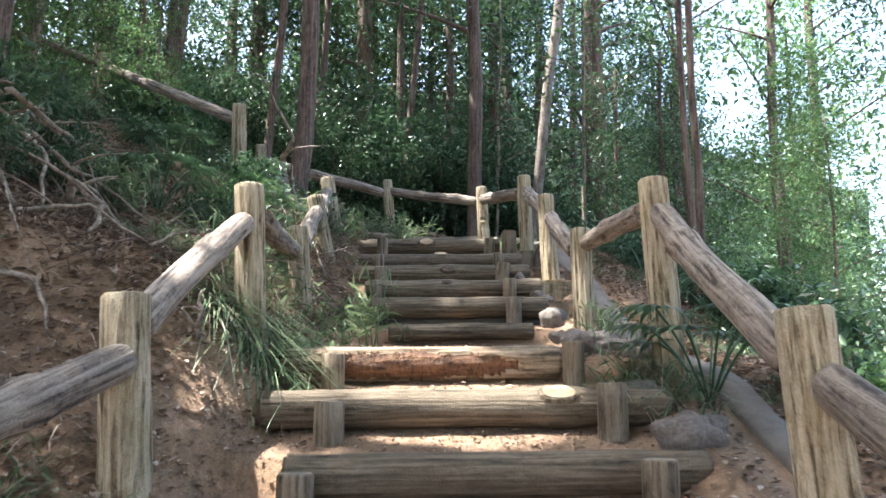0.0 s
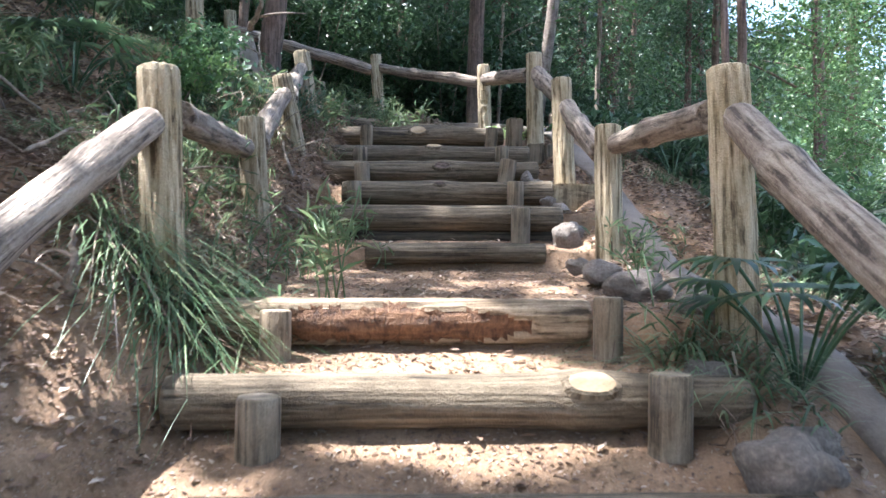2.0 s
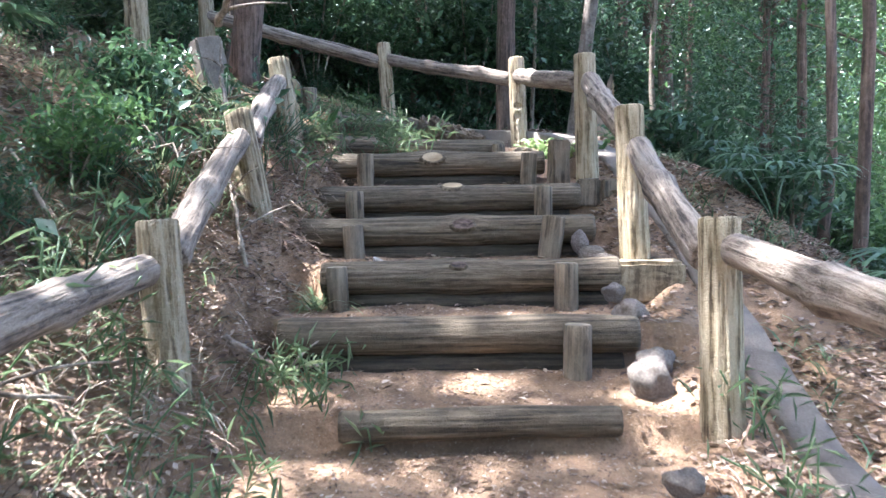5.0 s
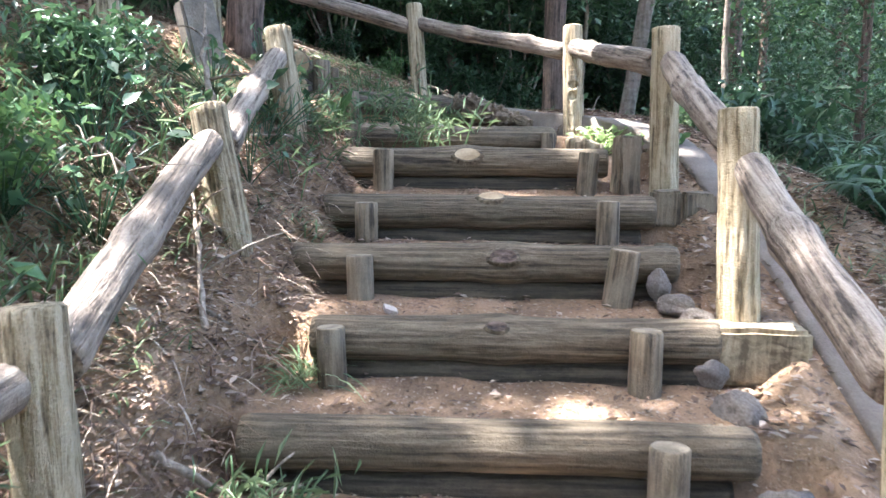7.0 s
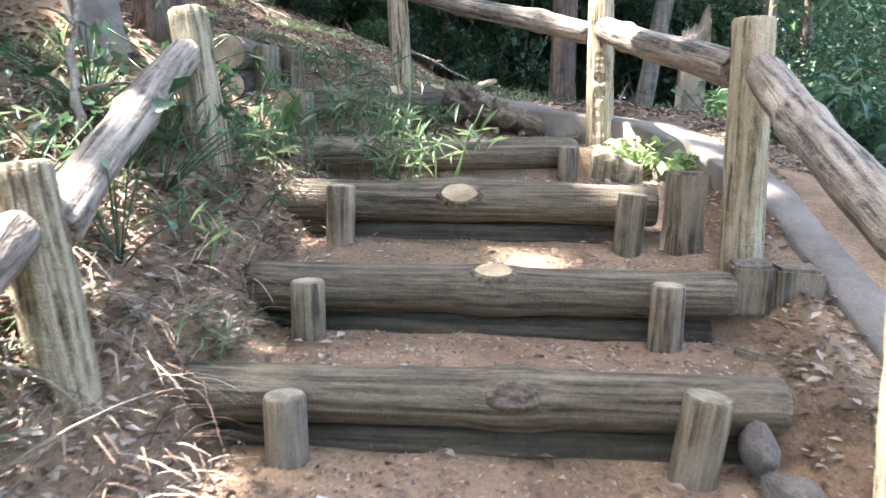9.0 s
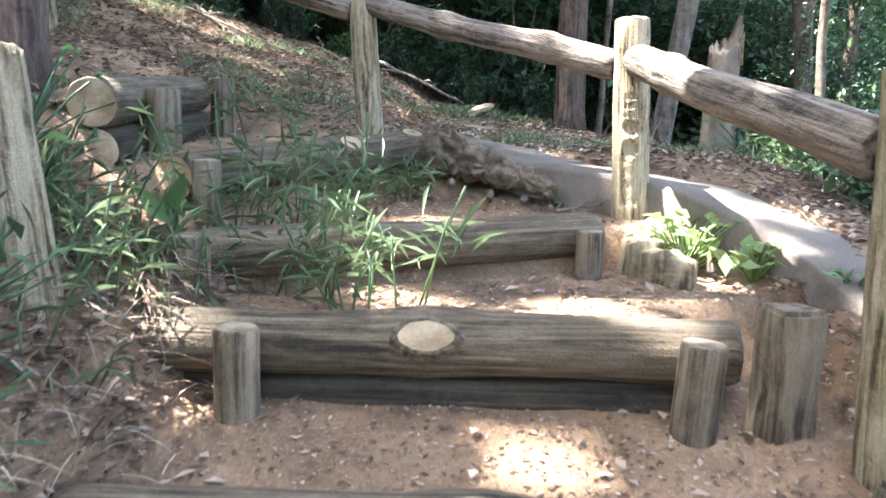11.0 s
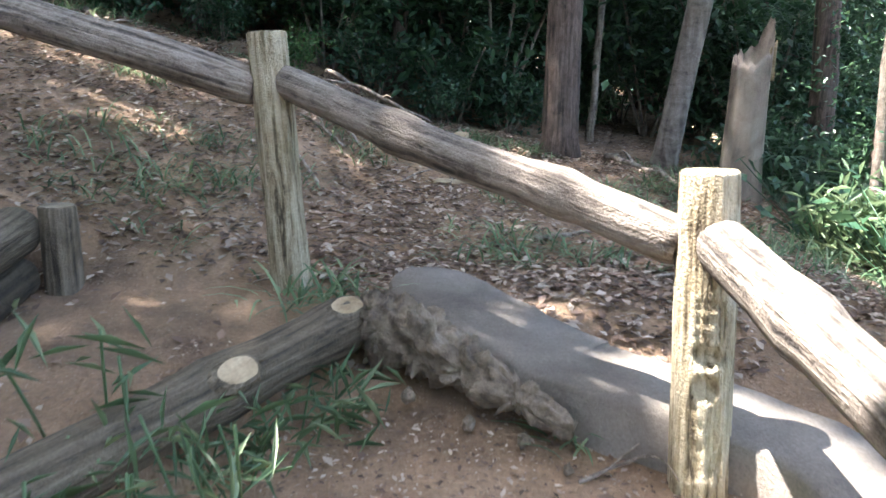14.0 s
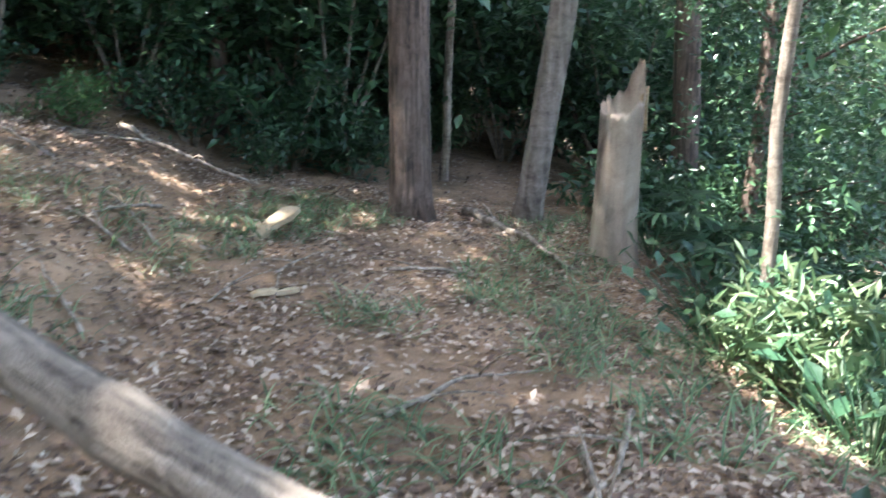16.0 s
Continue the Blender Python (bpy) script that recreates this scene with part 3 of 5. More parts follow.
for i, (x, y, z, r) in enumerate([(-0.2, -0.16, -0.1, 0.03), (-0.04, -0.24, -0.13, 0.024), (0.1, -0.3, -0.14, 0.028), (0.2, -0.4, -0.16, 0.022)]):
    part("fragment", lump_mass("fragment", [(x - r * 0.5, y, z), (x, y, z), (x + r * 0.6, y - r * 0.4, z)], [r * 0.5, r, r * 0.5], RUBBLE, 11 + i, rough=0.2, seg=16), mass, "loose broken fragment")


# ---- stones, blocks and short timbers ----
def stone(x, y, z, size, seed, label, rot=0.0, mat=None):
    bm = bmesh.new()
    bmesh.ops.create_icosphere(bm, subdivisions=4, radius=1)
    for v in bm.verts:
        n = noise.noise(v.co * 1.1 + Vector((seed * 3.1, 0, 0))) * 0.38 + noise.noise(v.co * 3 + Vector((0, seed, 0))) * 0.12 + noise.noise(v.co * 9 + Vector((0, 0, seed))) * 0.03
        v.co *= 1 + n
    for f in bm.faces:
        f.smooth = True
    me = bpy.data.meshes.new("stone")
    bm.to_mesh(me)
    bm.free()
    me.materials.append(mat or STONE)
    ob = new("stone", me)
    ob.matrix_basis = pose(x, y, z, 0, 0, rot) @ Matrix.Diagonal((*size, 1))
    return tagged(ob, label, "stone", group="stones beside the stair")


for i, (x, y, z, s, lab, rot) in enumerate([
        (0.90, 2.98, 1.03, (0.12, 0.10, 0.085), "rounded brown stone beside the lowest steps", 20), (1.02, 3.12, 1.05, (0.09, 0.07, 0.05), "small grey stone against the kerb", 60),
        (0.84, 3.42, 1.19, (0.07, 0.06, 0.04), "small mossy stone in the soil", 0), (0.83, 4.18, 1.41, (0.14, 0.11, 0.07), "broad pale stone at the landing", 30),
        (0.77, 4.62, 1.45, (0.12, 0.09, 0.06), "flat grey stone at the landing", 75), (0.98, 3.95, 1.36, (0.10, 0.08, 0.05), "half-buried pale stone near the kerb", 10), (0.70, 4.86, 1.48, (0.06, 0.05, 0.04), "small dark stone at the landing", 0),
        (0.74, 5.50, 1.62, (0.075, 0.06, 0.085), "upright sunlit stone beside a step", 0), (0.80, 5.66, 1.66, (0.09, 0.07, 0.06), "grey stone beside a step log", 40),
        (0.735, 6.23, 1.865, (0.05, 0.045, 0.04), "small pinkish round stone", 0), (0.79, 6.06, 1.79, (0.07, 0.095, 0.06), "smooth grey oval stone", 15),
        (0.655, 6.79, 2.06, (0.045, 0.06, 0.06), "upright grey stone beside a stake", 0), (0.70, 6.66, 2.01, (0.055, 0.08, 0.045), "grey stone set in the tread", 25), (0.76, 6.55, 1.98, (0.06, 0.06, 0.04), "dark grey stone set in the tread", 80)]):
    stone(x, y, z, s, i + 1, lab, rot)


def block(name, centre, size, mat, label, category, seed, rot=(0, 0, 0), group="", wear=0.012):
    bm = bmesh.new()
    bmesh.ops.create_cube(bm, size=1)
    bmesh.ops.scale(bm, vec=size, verts=bm.verts)
    bmesh.ops.bevel(bm, geom=bm.edges[:], offset=min(size) * 0.1, segments=2, affect="EDGES")
    bmesh.ops.subdivide_edges(bm, edges=[e for e in bm.edges if e.calc_length() > 0.05], cuts=4, use_grid_fill=True)
    for v in bm.verts:
        v.co += Vector((noise.noise(v.co * 9 + Vector((seed, 0, 0))), noise.noise(v.co * 9 + Vector((0, seed, 0))), noise.noise(v.co * 9 + Vector((0, 0, seed))))) * wear
    me = bpy.data.meshes.new(name)
    bm.to_mesh(me)
    bm.free()
    me.materials.append(mat)
    ob = new(name, me)
    ob.matrix_basis = pose(*centre, *rot)
    return tagged(ob, label, category, group)


block("timber_block", (0.93, 6.40, 1.90), (0.32, 0.17, 0.2), TIMBER, "squared pale timber block under a fence post", "timber", 1, group="squared timbers by the stair", wear=0.006)
block("timber_block", (0.80, 7.45, 2.325), (0.13, 0.12, 0.17), STAKE, "squared brown timber block beside a step log", "timber", 2, group="squared timbers by the stair")
block("timber_block", (0.945, 7.45, 2.325), (0.15, 0.12, 0.16), STAKE, "squared brown timber block under a fence post", "timber", 3, group="squared timbers by the stair")
block("square_stake", (0.655, 7.80, 2.51), (0.12, 0.11, 0.32), STAKE, "squared grey timber stake beside a step log", "stake", 4, (0, 0, 20))
block("timber_block", (0.80, 7.24, 2.12), (0.09, 0.16, 0.12), STAKE, "squared dark timber let into the soil", "timber", 5, (0, 0, 35), group="squared timbers by the stair")
block("timber_block", (0.86, 7.08, 2.10), (0.10, 0.12, 0.12), STAKE, "squared dark timber stub let into the soil", "timber", 6, (0, 0, 20), group="squared timbers by the stair")


def split_stump(x, y, z, r_out, r_in, h, spans, label):
    """A hollow stump split into curved staves."""
    t = thing("stump", label, "stump", (x, y, z))
    for k, (a0, a1, dh) in enumerate(spans):
        v, f, n = [], [], 14
        for i in range(n + 1):
            a = radians(a0 + (a1 - a0) * i / n)
            e = Vector((math.cos(a), math.sin(a), 0))
            w = 0.012 * noise.noise(e * 6 + Vector((k, 0, 0)))
            top = h + dh + 0.03 * noise.noise(e * 5 + Vector((0, k, 0)))
            ri = r_in + 0.02 * noise.noise(e * 7)
            for r, zz in ((r_out * 1.08 + w, -0.12), (r_out + w, top * 0.45), (r_out + w * 1.6, top * 0.9), (r_out - 0.012 + w, top), ((r_out + ri) / 2, top + 0.012 * noise.noise(e * 16)), (ri + 0.01, top - 0.006), (ri, top * 0.8), (ri, -0.12)):
                v.append(e * r + Vector((0, 0, zz)))
        for i in range(n):
            for c in range(7):
                q = i * 8 + c
                f.append((q, q + 8, q + 9, q + 1))
        f += [tuple(range(8)), tuple(range(n * 8, n * 8 + 8))[::-1]]
        part("stave", mesh("stave", v, f, TIMBER), t, "pale split wood")
    return t


split_stump(0.68, 8.70, 2.56, 0.27, 0.16, 0.10, [(150, 206, 0.01), (209, 250, -0.01)], "pale split hollow stump round a leafy plant")
block("stump_piece", (-2.33, 10.05, 3.24), (0.26, 0.22, 0.2), STAKE, "pale block at the foot of a fence post", "stump", 9, (0, 0, 10), wear=0.02)
block("stone_marker", (-1.70, 8.2, 3.03), (0.2, 0.15, 0.8), STONE, "leaning squared pale stone marker on the bank", "stone marker", 10, (-4, -11, 40), wear=0.012)


# ---- leaf masses ----
GAPS = [((-4.0, 9.4, 4.6), 0.45), ((-5.2, 10.4, 6.0), 0.6), ((-3.4, 9.2, 4.2), 0.35), ((-1.0, 6.5, 1.95), 0.25), ((-1.15, 6.9, 2.2), 0.2), ((-0.2, 8.7, 2.6), 0.11), ((-1.05, 4.5, 1.6), 0.2), ((-0.50, 3.70, 1.38), 0.26), ((-0.28, 3.66, 1.36), 0.26), ((-0.04, 3.70, 1.38), 0.24), ((0.10, 3.55, 1.20), 0.3), ((-0.15, 3.50, 1.2), 0.24), ((-0.62, 3.3, 1.18), 0.12), ((-0.80, 3.1, 1.12), 0.13), ((-0.6, 2.95, 1.0), 0.07), ((-0.95, 3.45, 2.0), 0.13),
        ((0.87, 6.45, 2.25), 0.1), ((0.8, 6.38, 2.0), 0.06), ((0.3, 9.2, 3.3), 0.1), ((0.14, 9.33, 3.34), 0.05), ((-0.22, 9.55, 3.43), 0.02), ((0.46, 9.05, 3.3), 0.08),
        ((0.44, 9.4, 2.85), 0.1), ((0.15, 9.75, 2.9), 0.06), ((0.7, 8.72, 2.75), 0.16), ((0.95, 8.75, 2.72), 0.1), ((0.62, 8.4, 3.25), 0.07), ((0.72, 8.1, 3.2), 0.05),
        ((0.25, 4.75, 1.42), 0.14), ((0.55, 4.4, 1.4), 0.10), ((1.75, 4.9, 1.4), 0.12), ((0.80, 4.2, 1.46), 0.1), ((0.5, 4.15, 1.4), 0.1), ((0.74, 5.5, 1.7), 0.08), ((0.15, 5.6, 1.62), 0.09), ((0.35, 6.0, 1.8), 0.1), ((-0.97, 7.75, 2.9), 0.1),
        ((2.0, 11.2, 2.9), 0.3), ((2.4, 11.9, 2.8), 0.3), ((1.7, 10.6, 2.8), 0.12), ((0.15, 8.15, 2.6), 0.16), ((0.4, 7.95, 2.58), 0.12), ((-0.2, 8.05, 2.6), 0.12), ((1.85, 13.8, 5.6), 0.4), ((1.95, 13.8, 6.6), 0.5), ((2.1, 13.8, 7.6), 0.5), ((2.2, 13.8, 8.6), 0.5), ((-1.55, 5.9, 2.5), 0.12), ((-2.2, 6.6, 3.0), 0.25), ((-1.7, 10.9, 3.3), 0.15), ((0.5, 8.3, 2.62), 0.09), ((0.66, 8.76, 2.8), 0.22), ((-1.3, 6.3, 2.3), 0.2), ((-1.6, 5.5, 2.4), 0.2), ((-1.5, 7.8, 2.9), 0.14), ((-1.0, 5.9, 2.0), 0.15), ((-0.95, 6.6, 2.3), 0.12), ((-1.1, 8.3, 2.9), 0.07), ((-0.45, 8.25, 2.85), 0.07), ((-0.8, 6.3, 2.0), 0.1), ((-1.25, 5.0, 2.0), 0.14), ((0.1, 7.65, 2.4), 0.08), ((-1.8, 11.8, 3.3), 0.08), ((-0.9, 5.0, 1.75), 0.2), ((-1.1, 5.4, 2.0), 0.2), ((-0.8, 5.5, 1.8), 0.15), ((-0.95, 7.1, 2.35), 0.12), ((-1.7, 8.15, 3.25), 0.18), ((-1.5, 15.0, 4.0), 0.6), ((-0.3, 14.8, 4.0), 0.5), ((-3.0, 14.5, 4.5), 0.6), ((0.8, 16.5, 4.0), 0.5), ((-2.2, 14.4, 3.6), 0.4)]


def sunny(c):
    """Leaves that leave the gaps in the canopy open."""
    c = np.asarray(c)
    s = np.array(SUN)
    keep = np.ones(len(c), bool)
    for p, r in GAPS:
        q = c - np.array(p)
        along = q @ s
        off = np.linalg.norm(q - along[:, None] * s, axis=1)
        wide = r * 1.15 + 0.05
        for i in np.flatnonzero(keep & (off < wide * 1.5) & (along > 0.8)):
            side = q[i] - along[i] * s
            if off[i] < wide * (0.95 + 0.75 * noise.noise(Vector(side * (0.9 / wide)) + Vector(p) * 3.1)):
                keep[i] = False
    return c[keep]


def clumps(anchors, per, spread, squash=0.6):
    a = np.asarray(anchors)
    c = np.repeat(a, per, 0)
    return c + rng.normal(0, 1, c.shape) * spread * [1, 1, squash]


def limb_points(base, tip, n=5, sag=0.1, seed=0):
    base, tip = Vector(base), Vector(tip)
    return [base.lerp(tip, i / n) + Vector((0.05 * noise.noise(Vector((i, seed, 0))), 0.05 * noise.noise(Vector((i, 0, seed))), sag * math.sin(math.pi * i / n))) for i in range(n + 1)]


def tree(x, y, h, r0, r1, lean=(0, 0), mat=None, seed=1, label="tall brown tree trunk rising from the wooded slope", crown=True, low=3.0, spread=1.6, limbs=9, per=150, leaf=LEAF, size=(0.09, 0.17), z=None, filtered=True, tuft=0.38):
    z = (land(x, y) if z is None else z) - 0.12
    t = thing("tree", label, "tree", (x, y, z), group="woodland trees")
    n = 14
    pts = [(lean[0] * i / n * h + 0.08 * noise.noise(Vector((i * 0.4, seed, 0))), lean[1] * i / n * h + 0.08 * noise.noise(Vector((i * 0.4, 0, seed))), h * i / n) for i in range(n + 1)]
    rad = [r0 * (1 - i / n) + r1 * i / n for i in range(n + 1)]
    rad[0] *= 1.45
    pts.insert(1, (pts[0][0] + lean[0] * 0.25, pts[0][1] + lean[1] * 0.25, 0.25))
    rad.insert(1, r0 * 1.08)
    v, f, c = tube(pts, rad, 20, 0.09, seed, step=0.15)
    part("trunk", mesh("trunk", v, f, mat or TRUNK), t)
    if not crown:
        return t
    anchors = []
    for k in range(limbs):
        zz = low + (h - low) * (k + rng.uniform(0, 1)) / limbs
        u = (zz - low) / (h - low)
        w = spread * (1.15 - 0.7 * u) * rng.uniform(0.7, 1.1)
        a = rng.uniform(0, 2 * math.pi)
        b = Vector((lean[0] * zz, lean[1] * zz, zz - w * 0.25))
        e = Vector((b.x + math.cos(a) * w, b.y + math.sin(a) * w, zz + w * 0.15))
        q = limb_points(b, e, 5, seed=seed + k)
        shown = not filtered or len(sunny(np.array([b.lerp(e, s) for s in np.linspace(0, 1, 12)]) + [x, y, z])) == 12
        v, f, c = tube(q, [max(0.012, r1 * 0.5 * (1 - i / 6)) for i in range(6)], 7, 0.05, seed + k)
        if shown:
            part("limb", mesh("limb", v, f, mat or TRUNK), t)
        for s in (0.35, 0.55, 0.75, 0.9, 1.0):
            p = b.lerp(e, s)
            for _ in range(2):
                anchors.append(np.array(p) + rng.normal(0, 0.22 * w, 3) * [1, 1, 0.7])
    c = clumps(anchors, per // 10, tuft)
    if filtered:
        c = sunny(c + [x, y, z]) - [x, y, z]
    part("crown", leaves("crown", c, rng.uniform(*size, len(c)), leaf), t)
    return t


def shrub(label, radius, height, count, leaf, size, seed, shape=0.45):
    t = thing("shrub", label, "shrub", (0, 0, 0), group="shrubs of the wooded slope")
    tips = []
    for k in range(7):
        a = rng.uniform(0, 2 * math.pi)
        tip = Vector((math.cos(a) * radius * rng.uniform(0.3, 0.9), math.sin(a) * radius * rng.uniform(0.3, 0.9), height * rng.uniform(0.55, 1.0)))
        v, f, c = tube(limb_points((0, 0, -0.1), tip, 5, 0.08, seed + k), [0.014 * (1 - i / 7) for i in range(6)], 5, 0.0, seed)
        part("stem", mesh("stem", v, f, TWIG), t)
        for s in (0.45, 0.65, 0.8, 0.92, 1.0):
            for _ in range(3):
                tips.append(np.array(tip) * s + rng.normal(0, radius * 0.22, 3) * [1, 1, 0.6])
    c = clumps(tips, max(1, count // len(tips)), radius * 0.15)
    c[:, 2] = np.abs(c[:, 2]) + 0.02
    part("foliage", leaves("foliage", c, rng.uniform(*size, len(c)), leaf, shape), t)
    return t


def blades(name, bases, length, width, arch, mat, upright=0.8):
    """Long arched blades of grass, one to each base."""
    b = np.asarray(bases, float)
    n = len(b)
    az = rng.uniform(0, 2 * np.pi, n)
    L = rng.uniform(0.55, 1.15, n) * length
    up = np.clip(rng.normal(upright, 0.18, n), 0.15, 1.2)
    d = np.stack([np.cos(az), np.sin(az), np.zeros(n)], 1)
    w = np.stack([-np.sin(az), np.cos(az), np.zeros(n)], 1) * width * 0.5
    rows = []
    for u, k in ((0, 0.6), (0.3, 1.0), (0.6, 0.85), (0.85, 0.5), (1.0, 0.08)):
        p = b + d * (L * u * (1.15 - up * 0.55) + arch * L * u * u * 0.3)[:, None]
        p[:, 2] += L * (up * u - arch * u * u * 0.75)
        rows += [p - w * k, p + w * k]
    verts = np.stack(rows, 1).reshape(-1, 3)
    base = np.arange(n)[:, None] * 10
    quad = np.concatenate([base + [2 * i, 2 * i + 1, 2 * i + 3, 2 * i + 2] for i in range(4)], 1).reshape(-1, 4)
    me = bpy.data.meshes.new(name)
    me.vertices.add(10 * n)
    me.vertices.foreach_set("co", verts.ravel())
    me.loops.add(16 * n)
    me.loops.foreach_set("vertex_index", quad.ravel())
    me.polygons.add(4 * n)
    me.polygons.foreach_set("loop_start", np.arange(4 * n) * 4)
    me.polygons.foreach_set("use_smooth", [True] * (4 * n))
    me.materials.append(mat)
    me.update(calc_edges=True)
    return me


# ---- the trees that stand out ----
tree(-1.62, 8.55, 12, 0.105, 0.06, (0.05, 0.0), seed=1, low=7.5, spread=2.6, label="slender cedar trunk leaning beside the upper steps")
tree(0.55, 13.3, 12, 0.125, 0.10, (0.0, 0.0), seed=2, low=5.0, spread=2.0, label="straight reddish-brown cedar trunk behind the fence")
tree(1.42, 13.8, 14, 0.095, 0.085, (0.135, 0), GREY, 3, low=9.8, spread=1.6, limbs=7, label="tall pale smooth trunk leaning, sunlit above")
tree(-1.75, 17.0, 13, 0.2, 0.13, seed=5, low=4, spread=2.2, label="dark brown trunk deep in the wood")
tree(3.5, 18.0, 13, 0.2, 0.13, seed=6, low=5, spread=2.0, label="dark brown trunk deep in the wood")
tree(-0.9, 16.2, 11, 0.10, 0.06, seed=7, low=3.5, label="slim dark trunk deep in the wood")
tree(0.1, 17.5, 11, 0.12, 0.06, (0.01, 0), seed=8, low=3.5, label="slim dark trunk deep in the wood")
tree(-5.2, 11.5, 11, 0.13, 0.09, (0.0, 0), seed=9, low=4.6, spread=2.4, label="reddish trunk behind the upper fence")
tree(-5.0, 9.0, 7, 0.06, 0.03, (0.12, 0), TWIG, 10, low=2.8, spread=1.6, label="thin crooked tree on the upper bank", leaf=LEAF2)
tree(2.5, 7.6, 11, 0.04, 0.025, (0.0, 0.0), TRUNK, 11, low=4.6, spread=2.4, limbs=14, label="thin sapling below the kerb", per=260, size=(0.09, 0.16))
tree(2.75, 8.7, 11, 0.04, 0.025, (0.0, 0.0), TRUNK, 12, low=4.8, spread=2.4, limbs=14, label="thin grey sapling below the kerb", per=260, size=(0.09, 0.16))
tree(3.4, 10.8, 12, 0.05, 0.03, (0.0, 0.0), TRUNK, 13, low=4.5, spread=2.6, limbs=15, label="thin dark sapling on the lower slope", per=280)
tree(3.0, 4.6, 11, 0.05, 0.03, (0.0, 0.0), TRUNK, 19, low=5.5, spread=2.4, limbs=14, label="slender tree below the kerb", per=260)
tree(5.0, 11.5, 10, 0.08, 0.05, (0.0, 0.0), TRUNK, 14, low=2, spread=2.0, label="slender tree with drooping boughs on the lower slope", leaf=LEAF2, per=170)
tree(0.98, 14.9, 6, 0.035, 0.02, (0.03, 0.0), TWIG, 15, low=2.4, spread=1.0, label="thin grey sapling behind the fence", per=90)
tree(2.15, 11.9, 6, 0.035, 0.02, (0.015, 0.0), TWIG, 16, low=1.3, spread=0.9, label="thin sapling beside the broken trunk", per=110, leaf=LEAF2, size=(0.07, 0.13))
tree(3.05, 14.9, 9, 0.12, 0.08, (0.0, 0.0), TRUNK, 18, low=3.2, spread=1.8, label="dark trunk behind the broken snag")


def snag(x, y, h, r, seed):
    """A dead trunk, broken off in splinters."""
    z = land(x, y) - 0.1
    t = thing("broken_trunk", "dead grey-brown trunk snapped off in splinters", "tree stump", (x, y, z))
    seg, rings = 36, 26
    v, f = [], []
    for i in range(rings):
        u = i / (rings - 1)
        for k in range(seg):
            a = 2 * math.pi * k / seg
            e = Vector((math.cos(a), math.sin(a), 0))
            top = h * (1 - 0.12 * (0.5 + 0.5 * math.cos(a * 1 + 2.6)) + 0.16 * max(0, math.cos(a - 0.3)) ** 4 + 0.09 * noise.noise(e * 5))
            zz = top * u
            rr = r * (1.0 + 0.35 * math.exp(-zz / 0.16) - 0.06 * u) * (1 + 0.09 * noise.noise(e * 2.2 + Vector((0, 0, zz * 0.8 + seed))) + 0.03 * noise.noise(e * 9 + Vector((0, 0, zz * 2))))
            v.append((e.x * rr, e.y * rr, zz))
    for k in range(seg):
        q = v[(rings - 1) * seg + k]
        v.append((q[0] * 0.55, q[1] * 0.55, h * 0.8))
    for i in range(rings):
        for k in range(seg):
            a, b = i * seg + k, i * seg + (k + 1) % seg
            f.append((a, b, b + seg, a + seg))
    f.append(tuple(range(rings * seg, (rings + 1) * seg)))
    part("trunk", mesh("trunk", v, f, PALE_BROWN), t)
    for a, s in ((0.25, 0.12), (0.6, 0.08), (-0.3, 0.06)):
        e = Vector((math.cos(a) * r * 0.9, math.sin(a) * r * 0.9, h * 0.98))
        v, f, c = tube([e - Vector((0, 0, 0.2)), e, e + Vector((0.02, 0, s))], [0.03, 0.022, 0.004], 8, 0.2, seed)
        part("splinter", mesh("splinter", v, f, SAWN), t, "pale broken splinter")
    return t


PALE_BROWN = bark("dead_trunk_wood", (0.12, 0.09, 0.07), (0.24, 0.18, 0.14), (0.36, 0.29, 0.23), grain=9, along=0.8, depth=0.012)
snag(1.76, 12.9, 1.12, 0.135, 4)

# the tall canopy that shades the stair
for i, (x, y, h) in enumerate([(-3.3, 2.3, 9), (-4.4, 4.6, 10), (-4.3, 7.2, 9), (-5.6, 8.8, 10), (-4.4, 11.6, 9), (-2.6, 14.6, 10), (-3.0, -0.8, 9), (-0.9, 15.2, 10), (-5.4, 2.6, 9), (-3.7, 10.1, 9), (-3.0, 12.7, 9), (2.7, 1.0, 8), (1.6, -3.4, 8), (-2.0, -2.6, 8), (3.6, -1.2, 8), (0.2, -5.5, 8)]):
    tree(x, y, h + 1.5, 0.075, 0.045, (0.08, 0.0), TRUNK, 40 + i, low=h * 0.66, spread=3.3, limbs=16, per=420, size=(0.13, 0.24), tuft=0.5, label="tall tree whose crown shades the stair", leaf=LEAF2 if i % 2 else LEAF)

# ---- woodland filling the slope behind: a few kinds, repeated ----
KINDS = [tree(0, 0, 10, 0.13, 0.06, (0.01, 0), None, 61, low=0.9, spread=2.1, limbs=18, per=370, z=0.12, filtered=False, label="leafy evergreen tree in the wood"),
         tree(0, 0, 11, 0.15, 0.07, (-0.02, 0), None, 62, low=1.2, spread=2.3, limbs=18, per=370, z=0.12, filtered=False, label="leafy evergreen tree in the wood"),
         tree(0, 0, 9, 0.09, 0.04, (0.02, 0), None, 63, low=0.5, spread=1.8, limbs=20, per=340, z=0.12, filtered=False, label="bushy young tree in the wood"),
         tree(0, 0, 9, 0.06, 0.03, (0.0, 0), TRUNK, 64, low=0.6, spread=2.1, limbs=18, per=420, z=0.12, filtered=False, leaf=LEAF2, label="light green leafy tree on the slope")]
